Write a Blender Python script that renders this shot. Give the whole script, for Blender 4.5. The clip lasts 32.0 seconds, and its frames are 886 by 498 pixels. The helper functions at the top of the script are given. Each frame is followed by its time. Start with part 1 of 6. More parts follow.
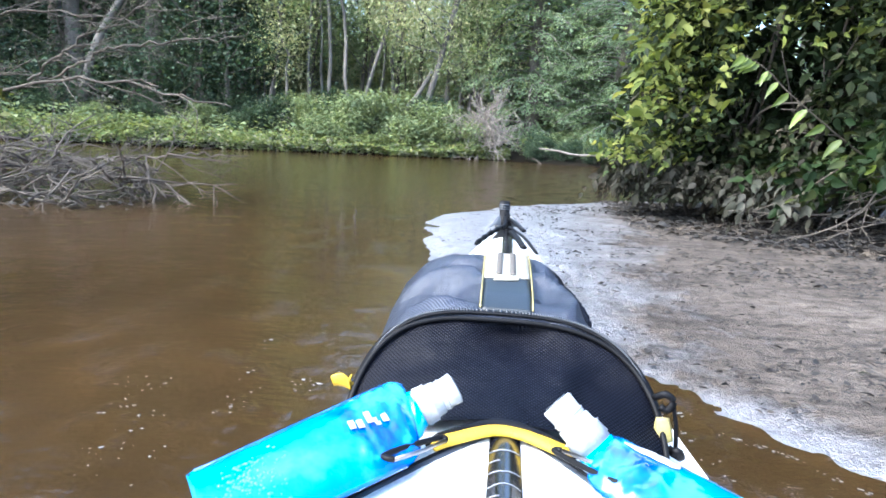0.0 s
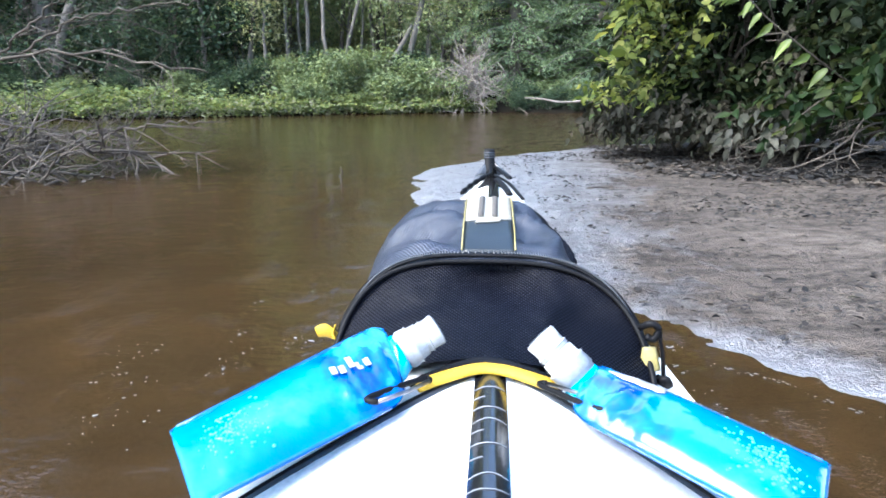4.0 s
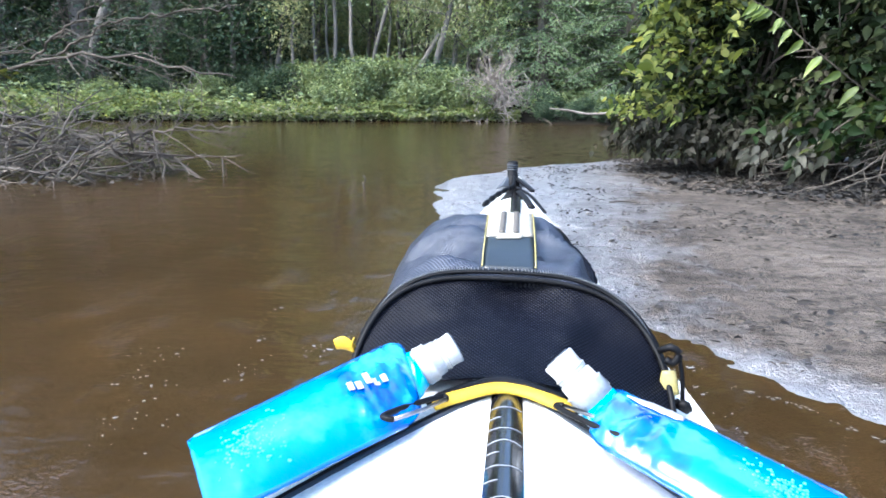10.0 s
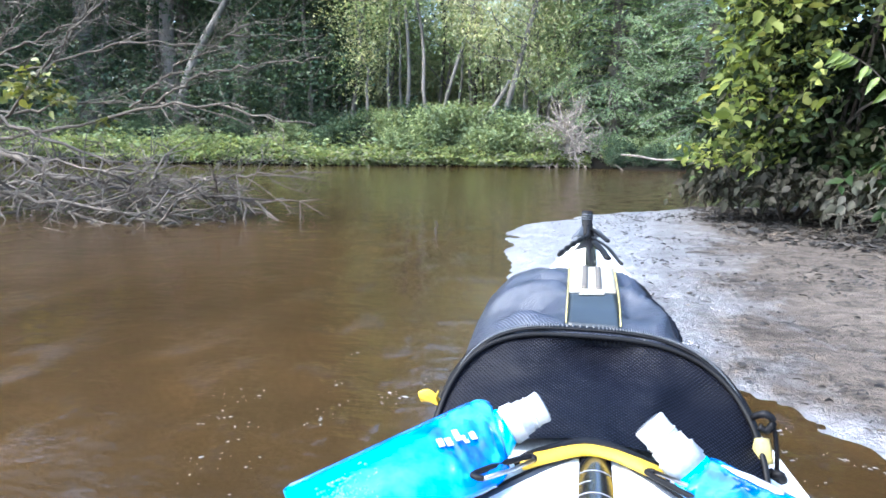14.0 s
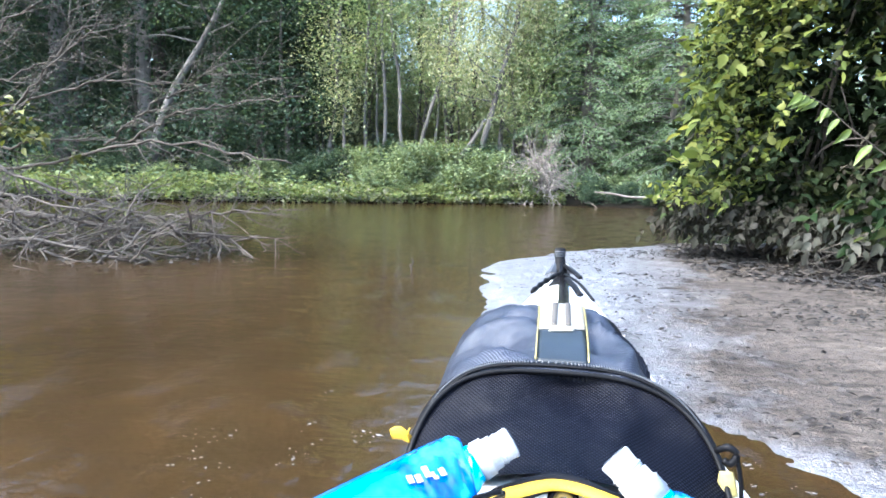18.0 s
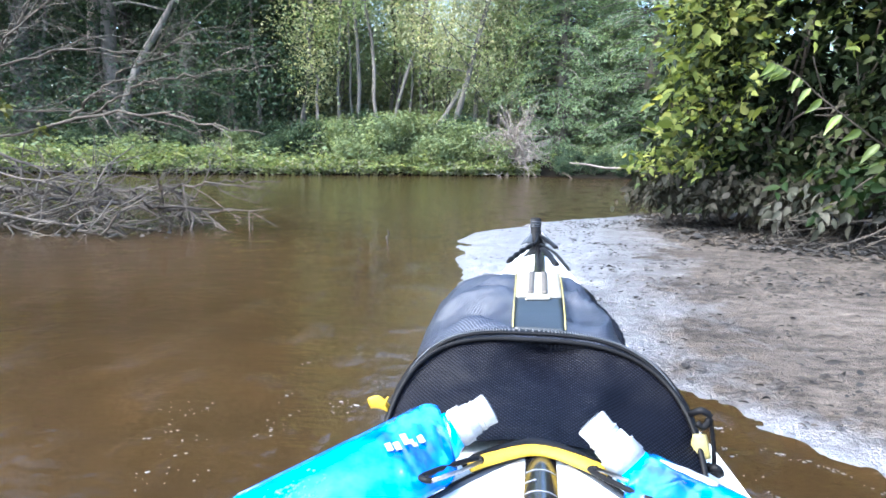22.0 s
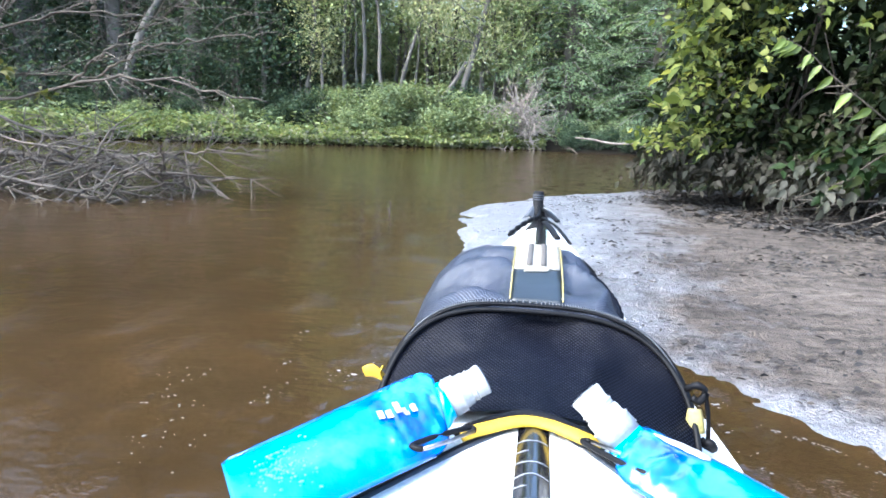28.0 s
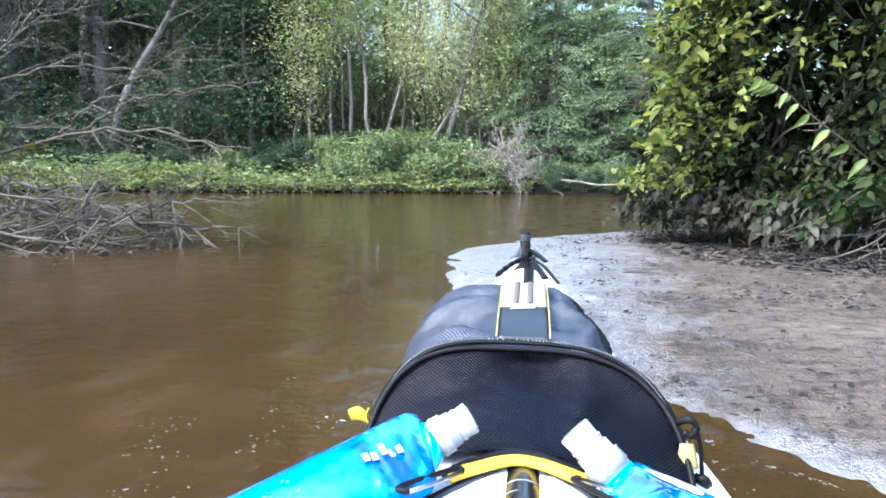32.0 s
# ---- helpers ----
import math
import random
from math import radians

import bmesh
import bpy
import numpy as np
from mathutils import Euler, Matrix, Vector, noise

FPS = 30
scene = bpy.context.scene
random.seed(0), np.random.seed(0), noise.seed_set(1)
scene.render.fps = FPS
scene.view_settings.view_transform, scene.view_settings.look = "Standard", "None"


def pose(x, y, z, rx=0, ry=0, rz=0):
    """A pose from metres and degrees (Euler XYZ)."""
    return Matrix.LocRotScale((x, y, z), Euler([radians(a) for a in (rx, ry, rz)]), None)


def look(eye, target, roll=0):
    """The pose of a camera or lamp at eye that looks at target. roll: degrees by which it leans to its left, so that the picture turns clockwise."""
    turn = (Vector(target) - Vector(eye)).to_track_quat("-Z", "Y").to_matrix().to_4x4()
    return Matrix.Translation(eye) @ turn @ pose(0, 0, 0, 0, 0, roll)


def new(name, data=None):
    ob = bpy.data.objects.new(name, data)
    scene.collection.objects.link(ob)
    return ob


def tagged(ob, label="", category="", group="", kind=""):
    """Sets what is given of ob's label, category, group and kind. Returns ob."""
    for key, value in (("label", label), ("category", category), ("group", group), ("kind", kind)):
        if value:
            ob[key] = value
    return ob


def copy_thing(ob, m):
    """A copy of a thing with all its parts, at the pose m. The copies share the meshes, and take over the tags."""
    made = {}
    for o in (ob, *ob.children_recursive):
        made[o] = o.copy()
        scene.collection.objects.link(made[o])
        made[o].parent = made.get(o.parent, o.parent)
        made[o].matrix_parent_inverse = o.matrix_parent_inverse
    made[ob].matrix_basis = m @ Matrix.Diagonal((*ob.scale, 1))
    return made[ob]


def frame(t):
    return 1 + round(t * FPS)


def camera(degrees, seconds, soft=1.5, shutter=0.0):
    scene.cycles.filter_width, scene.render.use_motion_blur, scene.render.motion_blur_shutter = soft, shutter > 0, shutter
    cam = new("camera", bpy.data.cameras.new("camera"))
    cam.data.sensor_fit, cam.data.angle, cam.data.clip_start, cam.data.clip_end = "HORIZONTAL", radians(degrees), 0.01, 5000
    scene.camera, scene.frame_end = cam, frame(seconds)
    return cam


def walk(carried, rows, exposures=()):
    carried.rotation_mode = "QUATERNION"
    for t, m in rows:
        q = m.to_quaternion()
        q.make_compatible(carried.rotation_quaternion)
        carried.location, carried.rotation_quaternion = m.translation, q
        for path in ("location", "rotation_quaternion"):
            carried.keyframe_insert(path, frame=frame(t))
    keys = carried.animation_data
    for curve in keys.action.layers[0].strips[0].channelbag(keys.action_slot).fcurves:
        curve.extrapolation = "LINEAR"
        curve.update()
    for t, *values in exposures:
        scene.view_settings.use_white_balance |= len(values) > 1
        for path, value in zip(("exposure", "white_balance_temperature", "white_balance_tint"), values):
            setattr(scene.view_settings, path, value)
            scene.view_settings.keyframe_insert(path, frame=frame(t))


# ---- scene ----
cam = camera(65.25, 32.0, 1.7)
PATH = [
    (0.0, pose(-0.011, 0.004, 0.607, 79.808, -3.106, 5.445)),
    (0.5, pose(-0.001, 0.015, 0.589, 76.360, 0.881, 6.356)),
    (1.0, pose(0.004, 0.017, 0.583, 74.342, 0.634, 5.700)),
    (1.5, pose(0.004, 0.019, 0.582, 74.072, 0.921, 5.091)),
    (2.0, pose(0.005, 0.019, 0.584, 74.531, 0.421, 4.257)),
    (2.5, pose(0.004, 0.019, 0.583, 74.808, 0.288, 4.136)),
    (3.0, pose(0.005, 0.019, 0.584, 75.173, -0.018, 3.882)),
    (3.5, pose(0.008, 0.017, 0.586, 75.914, 0.270, 4.090)),
    (5.5, pose(0.007, 0.016, 0.587, 77.579, -0.100, 4.591)),
    (6.0, pose(0.009, 0.012, 0.589, 79.001, -0.524, 4.245)),
    (6.5, pose(0.010, 0.016, 0.583, 78.360, -0.525, 4.282)),
    (7.0, pose(0.012, 0.016, 0.582, 77.795, -0.493, 3.981)),
    (7.5, pose(0.011, 0.017, 0.582, 77.622, -0.729, 3.747)),
    (8.0, pose(0.009, 0.019, 0.581, 77.085, -0.515, 3.443)),
    (8.5, pose(0.009, 0.013, 0.591, 77.752, 0.235, 3.143)),
    (9.0, pose(0.007, 0.014, 0.591, 77.931, -0.441, 3.461)),
    (9.5, pose(0.008, 0.016, 0.613, 78.681, 1.488, 5.154)),
    (10.0, pose(0.008, 0.018, 0.597, 76.928, -0.913, 6.221)),
    (10.5, pose(0.005, 0.015, 0.599, 78.446, 1.514, 8.615)),
    (11.0, pose(0.004, 0.013, 0.599, 78.748, 1.039, 9.376)),
    (11.5, pose(-0.003, 0.008, 0.606, 80.218, 0.830, 11.067)),
    (12.0, pose(-0.002, 0.009, 0.606, 79.983, 0.602, 10.033)),
    (12.5, pose(0.001, 0.005, 0.607, 80.276, 0.863, 9.722)),
    (13.0, pose(-0.015, 0.002, 0.619, 81.458, -0.541, 11.989)),
    (13.5, pose(-0.018, 0.002, 0.618, 80.971, -1.068, 12.232)),
    (15.5, pose(-0.005, -0.005, 0.612, 79.573, -0.326, 10.107)),
    (16.0, pose(-0.006, -0.009, 0.616, 81.289, -1.614, 10.712)),
    (16.5, pose(-0.011, -0.017, 0.623, 82.556, -2.205, 10.748)),
    (17.0, pose(-0.010, -0.017, 0.622, 83.151, -1.848, 10.297)),
    (17.5, pose(-0.010, -0.016, 0.622, 83.467, -1.675, 10.093)),
    (18.0, pose(-0.005, -0.015, 0.621, 83.460, -1.131, 9.898)),
    (18.5, pose(-0.007, -0.015, 0.623, 83.641, -1.491, 10.000)),
    (19.0, pose(-0.010, -0.016, 0.624, 83.653, -1.786, 10.072)),
    (19.5, pose(-0.010, -0.016, 0.622, 83.227, -1.505, 10.114)),
    (20.0, pose(-0.012, -0.008, 0.616, 80.207, -1.492, 9.651)),
    (20.5, pose(-0.007, -0.005, 0.610, 78.776, -1.316, 9.033)),
    (21.0, pose(-0.004, -0.003, 0.608, 78.776, -1.094, 8.641)),
    (21.5, pose(-0.003, -0.004, 0.610, 78.178, -0.480, 7.943)),
    (22.0, pose(-0.007, -0.010, 0.616, 81.180, -0.969, 7.850)),
    (22.5, pose(-0.012, -0.018, 0.625, 82.571, -2.855, 8.414)),
    (23.0, pose(-0.012, -0.017, 0.624, 82.654, -2.396, 8.570)),
    (23.5, pose(-0.009, -0.010, 0.612, 79.427, -1.086, 8.149)),
    (24.0, pose(-0.008, -0.007, 0.610, 78.043, -1.225, 6.946)),
    (24.5, pose(-0.006, -0.010, 0.612, 79.626, -1.211, 6.308)),
    (26.5, pose(-0.007, -0.006, 0.614, 80.500, -2.486, 7.432)),
    (27.0, pose(-0.009, -0.006, 0.616, 80.410, -2.755, 8.190)),
    (27.5, pose(-0.003, 0.002, 0.609, 77.960, -2.010, 7.718)),
    (28.0, pose(-0.001, 0.001, 0.609, 78.956, -2.027, 8.298)),
    (28.5, pose(0.003, 0.001, 0.607, 79.645, -1.937, 8.642)),
    (29.0, pose(0.006, 0.001, 0.606, 79.709, -1.999, 7.859)),
    (29.5, pose(0.008, 0.002, 0.601, 79.564, -1.601, 7.366)),
    (30.0, pose(0.007, 0.005, 0.601, 80.356, -0.464, 7.354)),
    (30.5, pose(0.005, 0.004, 0.602, 81.494, -0.100, 7.653)),
    (31.0, pose(0.006, 0.002, 0.603, 82.026, -0.618, 7.334)),
    (31.5, pose(0.007, -0.001, 0.604, 82.570, -0.695, 7.212)),
    (32.0, pose(0.006, 0.005, 0.600, 82.689, -0.844, 7.249)),
]
walk(cam, PATH, [(0.0, 2.88, 5600, 6), (1.0, 2.58, 5600, 6), (10.0, 2.62, 5600, 6), (12.5, 2.87, 5600, 6), (16.0, 3.01, 5600, 6), (23.0, 2.97, 5600, 6), (25.0, 2.90, 5600, 6), (32.0, 2.90, 5600, 6)])

# ---- sky and sun: bright overcast, light from high above the open river ----
world = bpy.data.worlds.new("overcast_sky")
scene.world = world
world.use_nodes = True
wn = world.node_tree
sky = wn.nodes.new("ShaderNodeTexSky")
sky.sky_type, sky.sun_disc = "NISHITA", False
sky.sun_elevation, sky.sun_rotation = radians(52), radians(236)
sky.air_density, sky.dust_density, sky.ozone_density = 1.0, 4.0, 1.0
wn.links.new(sky.outputs[0], wn.nodes["Background"].inputs[0])
wn.nodes["Background"].inputs[1].default_value = 0.15
sun = new("sun", bpy.data.lights.new("sun", "SUN"))
sun.data.energy, sun.data.angle, sun.data.color = 1.1, radians(40), (1.0, 0.97, 0.93)
SUN_AZ = radians(236)
sun.matrix_world = look((0, 0, 30), (-23.4 * math.sin(SUN_AZ), -23.4 * math.cos(SUN_AZ), 0))


# ---- materials ----
def material(name, rough=0.6, metal=0.0):
    m = bpy.data.materials.new(name)
    m.use_nodes = True
    b = m.node_tree.nodes["Principled BSDF"]
    b.inputs["Roughness"].default_value, b.inputs["Metallic"].default_value = rough, metal
    return m, m.node_tree, b


def link(nt, a, b):
    nt.links.new(a, b)


def coords(nt, scale=(1, 1, 1), kind="Object"):
    tc, mp = nt.nodes.new("ShaderNodeTexCoord"), nt.nodes.new("ShaderNodeMapping")
    mp.inputs["Scale"].default_value = scale
    link(nt, tc.outputs[kind], mp.inputs["Vector"])
    return mp.outputs["Vector"]


def noise_tex(nt, vec, scale, detail=4.0, rough=0.55):
    n = nt.nodes.new("ShaderNodeTexNoise")
    n.inputs["Scale"].default_value, n.inputs["Detail"].default_value, n.inputs["Roughness"].default_value = scale, detail, rough
    link(nt, vec, n.inputs["Vector"])
    return n.outputs["Fac"]


def ramp(nt, fac, stops):
    r = nt.nodes.new("ShaderNodeValToRGB")
    while len(r.color_ramp.elements) < len(stops):
        r.color_ramp.elements.new(0.5)
    for e, (p, c) in zip(r.color_ramp.elements, stops):
        e.position, e.color = p, (*c, 1) if len(c) == 3 else c
    link(nt, fac, r.inputs["Fac"])
    return r.outputs["Color"]


def mixed(nt, a, b, fac, mode="MIX"):
    m = nt.nodes.new("ShaderNodeMix")
    m.data_type, m.blend_type = "RGBA", mode
    for sock, v in ((m.inputs[0], fac), (m.inputs[6], a), (m.inputs[7], b)):
        if hasattr(v, "is_linked"):
            link(nt, v, sock)
        else:
            sock.default_value = v if not isinstance(v, tuple) else (*v, 1)
    return m.outputs[2]


def bump(nt, b, height, strength, distance=0.01):
    n = nt.nodes.new("ShaderNodeBump")
    n.inputs["Strength"].default_value, n.inputs["Distance"].default_value = strength, distance
    link(nt, height, n.inputs["Height"])
    link(nt, n.outputs["Normal"], b.inputs["Normal"])


def grainy(name, dark, light, rough=0.6, scale=8.0, fine=90.0, strength=0.3, distance=0.005, stretch=(1, 1, 1), metal=0.0, spec=0.5):
    m, nt, b = material(name, rough, metal)
    b.inputs["Specular IOR Level"].default_value = spec
    v = coords(nt, stretch)
    big, small = noise_tex(nt, v, scale), noise_tex(nt, v, fine, 3.0)
    c = ramp(nt, big, [(0.3, dark), (0.7, light)])
    c = mixed(nt, c, ramp(nt, small, [(0.3, (0.7, 0.7, 0.7)), (0.7, (1.15, 1.15, 1.15))]), 0.6, "MULTIPLY")
    link(nt, c, b.inputs["Base Color"])
    bump(nt, b, small, strength, distance)
    return m


def leafy(name, shades, rough=0.45, through_light=0.3, blotch=3.0, spec=0.5):
    """Foliage: a shade for each leaf, slow drifts over the plant that also paint lit clumps and dark gaps, and some
    light passing through.
    """
    m, nt, b = material(name, rough)
    geo = nt.nodes.new("ShaderNodeNewGeometry")
    n = len(shades)
    c = ramp(nt, geo.outputs["Random Per Island"], [(i / (n - 1), s) for i, s in enumerate(shades)])
    drift = noise_tex(nt, coords(nt), blotch, 2.0)
    # strong drift contrast suggests lit clumps and shaded gaps in the colour
    c = mixed(nt, c, ramp(nt, drift, [(0.36, (0.45, 0.48, 0.52)), (0.64, (1.4, 1.34, 1.2))]), 0.85, "MULTIPLY")
    link(nt, c, b.inputs["Base Color"])
    b.inputs["Specular IOR Level"].default_value = spec
    t = nt.nodes.new("ShaderNodeBsdfTranslucent")
    link(nt, mixed(nt, c, (1.0, 1.0, 0.55), 1.0, "MULTIPLY"), t.inputs["Color"])
    mx = nt.nodes.new("ShaderNodeMixShader")
    mx.inputs[0].default_value = through_light
    link(nt, b.outputs[0], mx.inputs[1])
    link(nt, t.outputs[0], mx.inputs[2])
    link(nt, mx.outputs[0], nt.nodes["Material Output"].inputs["Surface"])
    return m


def water_material():
    m, nt, b = material("river_water", 0.06)
    v = coords(nt)
    big, mid = noise_tex(nt, v, 0.7, 5.0), noise_tex(nt, coords(nt, (1.7, 1.2, 1)), 3.5, 6.0, 0.68)
    c = ramp(nt, big, [(0.3, (0.0195, 0.0122, 0.0052)), (0.7, (0.034, 0.0200, 0.0078))])
    c = mixed(nt, c, ramp(nt, mid, [(0.32, (0.62, 0.62, 0.66)), (0.5, (0.95, 0.95, 0.95)), (0.68, (1.45, 1.35, 1.2))]), 0.6, "MULTIPLY")
    link(nt, c, b.inputs["Base Color"])
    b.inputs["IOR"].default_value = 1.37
    ripple = noise_tex(nt, coords(nt, (5, 9, 1)), 1.0, 3.0)
    fine = noise_tex(nt, coords(nt, (75, 100, 1)), 1.0, 2.0, 0.5)
    patch = ramp(nt, noise_tex(nt, coords(nt, (6.0, 4.0, 1)), 1.0, 3.0, 0.6), [(0.54, (0.03,) * 3), (0.66, (0.9,) * 3)])
    mul, add = nt.nodes.new("ShaderNodeMath"), nt.nodes.new("ShaderNodeMath")
    mul.operation, add.operation = "MULTIPLY", "ADD"
    link(nt, fine, mul.inputs[0])
    link(nt, patch, mul.inputs[1])
    link(nt, ripple, add.inputs[0])
    link(nt, mul.outputs[0], add.inputs[1])
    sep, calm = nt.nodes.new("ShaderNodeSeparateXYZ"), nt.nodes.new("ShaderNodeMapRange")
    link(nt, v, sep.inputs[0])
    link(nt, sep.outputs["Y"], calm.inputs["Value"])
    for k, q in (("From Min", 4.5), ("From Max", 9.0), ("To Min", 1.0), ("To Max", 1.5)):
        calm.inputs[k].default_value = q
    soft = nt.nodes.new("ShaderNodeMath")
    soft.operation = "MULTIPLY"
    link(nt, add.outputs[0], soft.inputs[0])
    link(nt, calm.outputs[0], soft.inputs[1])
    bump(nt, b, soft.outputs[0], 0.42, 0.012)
    return m


def sand_material():
    """Silty sand: shiny where it is wet along the water, with sky sheen also put into the base colour there; duller
    where it stands higher.
    """
    m, nt, b = material("silty_sand", 0.6)
    v = coords(nt)
    big, mid, fine = noise_tex(nt, v, 1.3, 5.0), noise_tex(nt, coords(nt, (0.6, 1.5, 1)), 14.0, 5.0, 0.75), noise_tex(nt, v, 130.0, 3.0)
    c = ramp(nt, big, [(0.35, (0.058, 0.048, 0.040)), (0.65, (0.108, 0.092, 0.077))])
    c = mixed(nt, c, ramp(nt, mid, [(0.36, (0.36, 0.33, 0.29)), (0.48, (0.92, 0.89, 0.86)), (0.62, (1.4, 1.36, 1.3))]), 0.95, "MULTIPLY")
    c = mixed(nt, c, ramp(nt, fine, [(0.3, (0.75, 0.75, 0.75)), (0.7, (1.2, 1.2, 1.2))]), 0.7, "MULTIPLY")
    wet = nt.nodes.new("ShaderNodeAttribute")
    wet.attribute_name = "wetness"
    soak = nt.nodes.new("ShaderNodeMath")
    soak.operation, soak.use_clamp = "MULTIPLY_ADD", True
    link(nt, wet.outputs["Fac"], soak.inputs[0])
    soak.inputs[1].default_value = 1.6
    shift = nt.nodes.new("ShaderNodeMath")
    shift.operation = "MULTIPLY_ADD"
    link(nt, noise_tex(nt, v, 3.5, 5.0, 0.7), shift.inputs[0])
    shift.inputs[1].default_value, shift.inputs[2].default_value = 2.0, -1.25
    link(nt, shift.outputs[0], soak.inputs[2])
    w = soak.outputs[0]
    # Pale blue-grey tone stands in for sky mirrored in the wet film.
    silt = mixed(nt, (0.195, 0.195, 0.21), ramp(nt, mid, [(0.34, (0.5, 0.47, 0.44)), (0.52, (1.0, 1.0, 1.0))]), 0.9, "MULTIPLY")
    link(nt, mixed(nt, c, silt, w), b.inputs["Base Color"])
    link(nt, ramp(nt, w, [(0.0, (0.85,) * 3), (0.5, (0.4,) * 3), (1.0, (0.25,) * 3)]), b.inputs["Roughness"])
    b.inputs["Specular IOR Level"].default_value = 0.25
    link(nt, w, b.inputs["Coat Weight"])
    b.inputs["Coat Roughness"].default_value, b.inputs["Coat IOR"].default_value = 0.3, 2.15
    h = nt.nodes.new("ShaderNodeMath")
    h.operation = "ADD"
    link(nt, mid, h.inputs[0])
    link(nt, fine, h.inputs[1])
    h2 = nt.nodes.new("ShaderNodeMath")
    h2.operation = "MULTIPLY_ADD"
    link(nt, noise_tex(nt, v, 48.0, 4.0, 0.65), h2.inputs[0])
    h2.inputs[1].default_value = 1.2
    link(nt, h.outputs[0], h2.inputs[2])
    bump(nt, b, h2.outputs[0], 1.0, 0.02)
    film = nt.nodes.new("ShaderNodeBump")
    film.inputs["Strength"].default_value, film.inputs["Distance"].default_value = 0.75, 0.012
    link(nt, h2.outputs[0], film.inputs["Height"])
    link(nt, film.outputs["Normal"], b.inputs["Coat Normal"])
    return m


def weave_material(name, dark, light, rough, scale, spec):
    """Coarse woven nylon: diagonal threads as relief."""
    m, nt, b = material(name, rough)
    b.inputs["Specular IOR Level"].default_value = spec
    v = coords(nt, (1, 1, 1), "UV")
    hs = []
    for turn in (45, -45):
        mp = nt.nodes.new("ShaderNodeMapping")
        mp.inputs["Rotation"].default_value = (0, 0, radians(turn))
        link(nt, v, mp.inputs["Vector"])
        w = nt.nodes.new("ShaderNodeTexWave")
        w.inputs["Scale"].default_value, w.inputs["Distortion"].default_value = scale, 0.15
        link(nt, mp.outputs["Vector"], w.inputs["Vector"])
        hs.append(w.outputs["Fac"])
    mul = nt.nodes.new("ShaderNodeMath")
    mul.operation = "MULTIPLY"
    link(nt, hs[0], mul.inputs[0])
    link(nt, hs[1], mul.inputs[1])
    c = ramp(nt, mul.outputs[0], [(0.0, dark), (0.8, light)])
    c = mixed(nt, c, ramp(nt, noise_tex(nt, v, 9.0), [(0.3, (0.75,) * 3), (0.7, (1.25,) * 3)]), 0.8, "MULTIPLY")
    link(nt, c, b.inputs["Base Color"])
    bump(nt, b, mul.outputs[0], 0.5, 0.002)
    crease = nt.nodes.new("ShaderNodeBump")
    crease.inputs["Strength"].default_value, crease.inputs["Distance"].default_value = 0.4, 0.03
    link(nt, noise_tex(nt, coords(nt, (1.0, 1.0, 1.4)), 11.0, 3.0, 0.5), crease.inputs["Height"])
    link(nt, crease.outputs["Normal"], b.inputs["Normal"].links[0].from_node.inputs["Normal"])
    return m


def flask_material(name, tint, clear):
    m, nt, b = material(name, 0.08)
    v = coords(nt)
    n = noise_tex(nt, v, 9.0, 5.0, 0.6)
    c = ramp(nt, n, [(0.30, tuple(x * 0.8 for x in tint)), (0.55, tint), (0.72, tuple(min(1, x * 1.1 + 0.05) for x in tint))])
    dry = nt.nodes.new("ShaderNodeAttribute")
    dry.attribute_name = "empty"
    c = mixed(nt, c, ramp(nt, noise_tex(nt, coords(nt, (1, 1, 1)), 26.0, 3.0), [(0.36, (0.002, 0.05, 0.28)), (0.55, (0.006, 0.13, 0.44)), (0.68, (0.05, 0.36, 0.60))]), dry.outputs["Fac"])
    link(nt, c, b.inputs["Base Color"])
    b.inputs["IOR"].default_value, b.inputs["Transmission Weight"].default_value = 1.35, clear
    b.inputs["Coat Weight"].default_value, b.inputs["Coat Roughness"].default_value = 0.35, 0.10
    bump(nt, b, noise_tex(nt, v, 17.0, 3.0), 0.5, 0.008)
    return m


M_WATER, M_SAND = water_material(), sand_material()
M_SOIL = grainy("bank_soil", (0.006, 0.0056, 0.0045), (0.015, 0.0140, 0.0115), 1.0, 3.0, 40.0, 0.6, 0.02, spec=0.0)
M_MUD = grainy("dark_river_mud", (0.02, 0.015, 0.01), (0.05, 0.038, 0.026), 0.5, 3.0, 30.0, 0.6, 0.02)
M_BARK = grainy("grey_brown_bark", (0.08, 0.07, 0.06), (0.20, 0.175, 0.15), 0.9, 4.0, 22.0, 0.8, 0.02, (1, 1, 0.25))
M_BARK_DIM = grainy("dark_brown_bark", (0.035, 0.029, 0.024), (0.085, 0.070, 0.058), 0.9, 4.0, 22.0, 0.8, 0.02, (1, 1, 0.25))
M_BARK_PALE = grainy("pale_grey_bark", (0.050, 0.045, 0.039), (0.18, 0.163, 0.142), 0.9, 7.0, 24.0, 0.6, 0.015, (1, 1, 0.3))
M_DEAD = grainy("weathered_dead_wood", (0.026, 0.020, 0.013), (0.080, 0.065, 0.047), 0.85, 9.0, 70.0, 0.5, 0.004)
M_DEAD_DARK = grainy("damp_dead_wood", (0.022, 0.017, 0.012), (0.092, 0.075, 0.058), 0.8, 9.0, 70.0, 0.5, 0.004)
M_BLEACHED = grainy("sun_bleached_wood", (0.125, 0.105, 0.088), (0.27, 0.235, 0.20), 0.85, 6.0, 50.0, 0.4, 0.006)
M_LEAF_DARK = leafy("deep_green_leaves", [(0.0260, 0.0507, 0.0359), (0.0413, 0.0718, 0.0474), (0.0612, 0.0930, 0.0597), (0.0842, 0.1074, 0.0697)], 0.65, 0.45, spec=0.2)
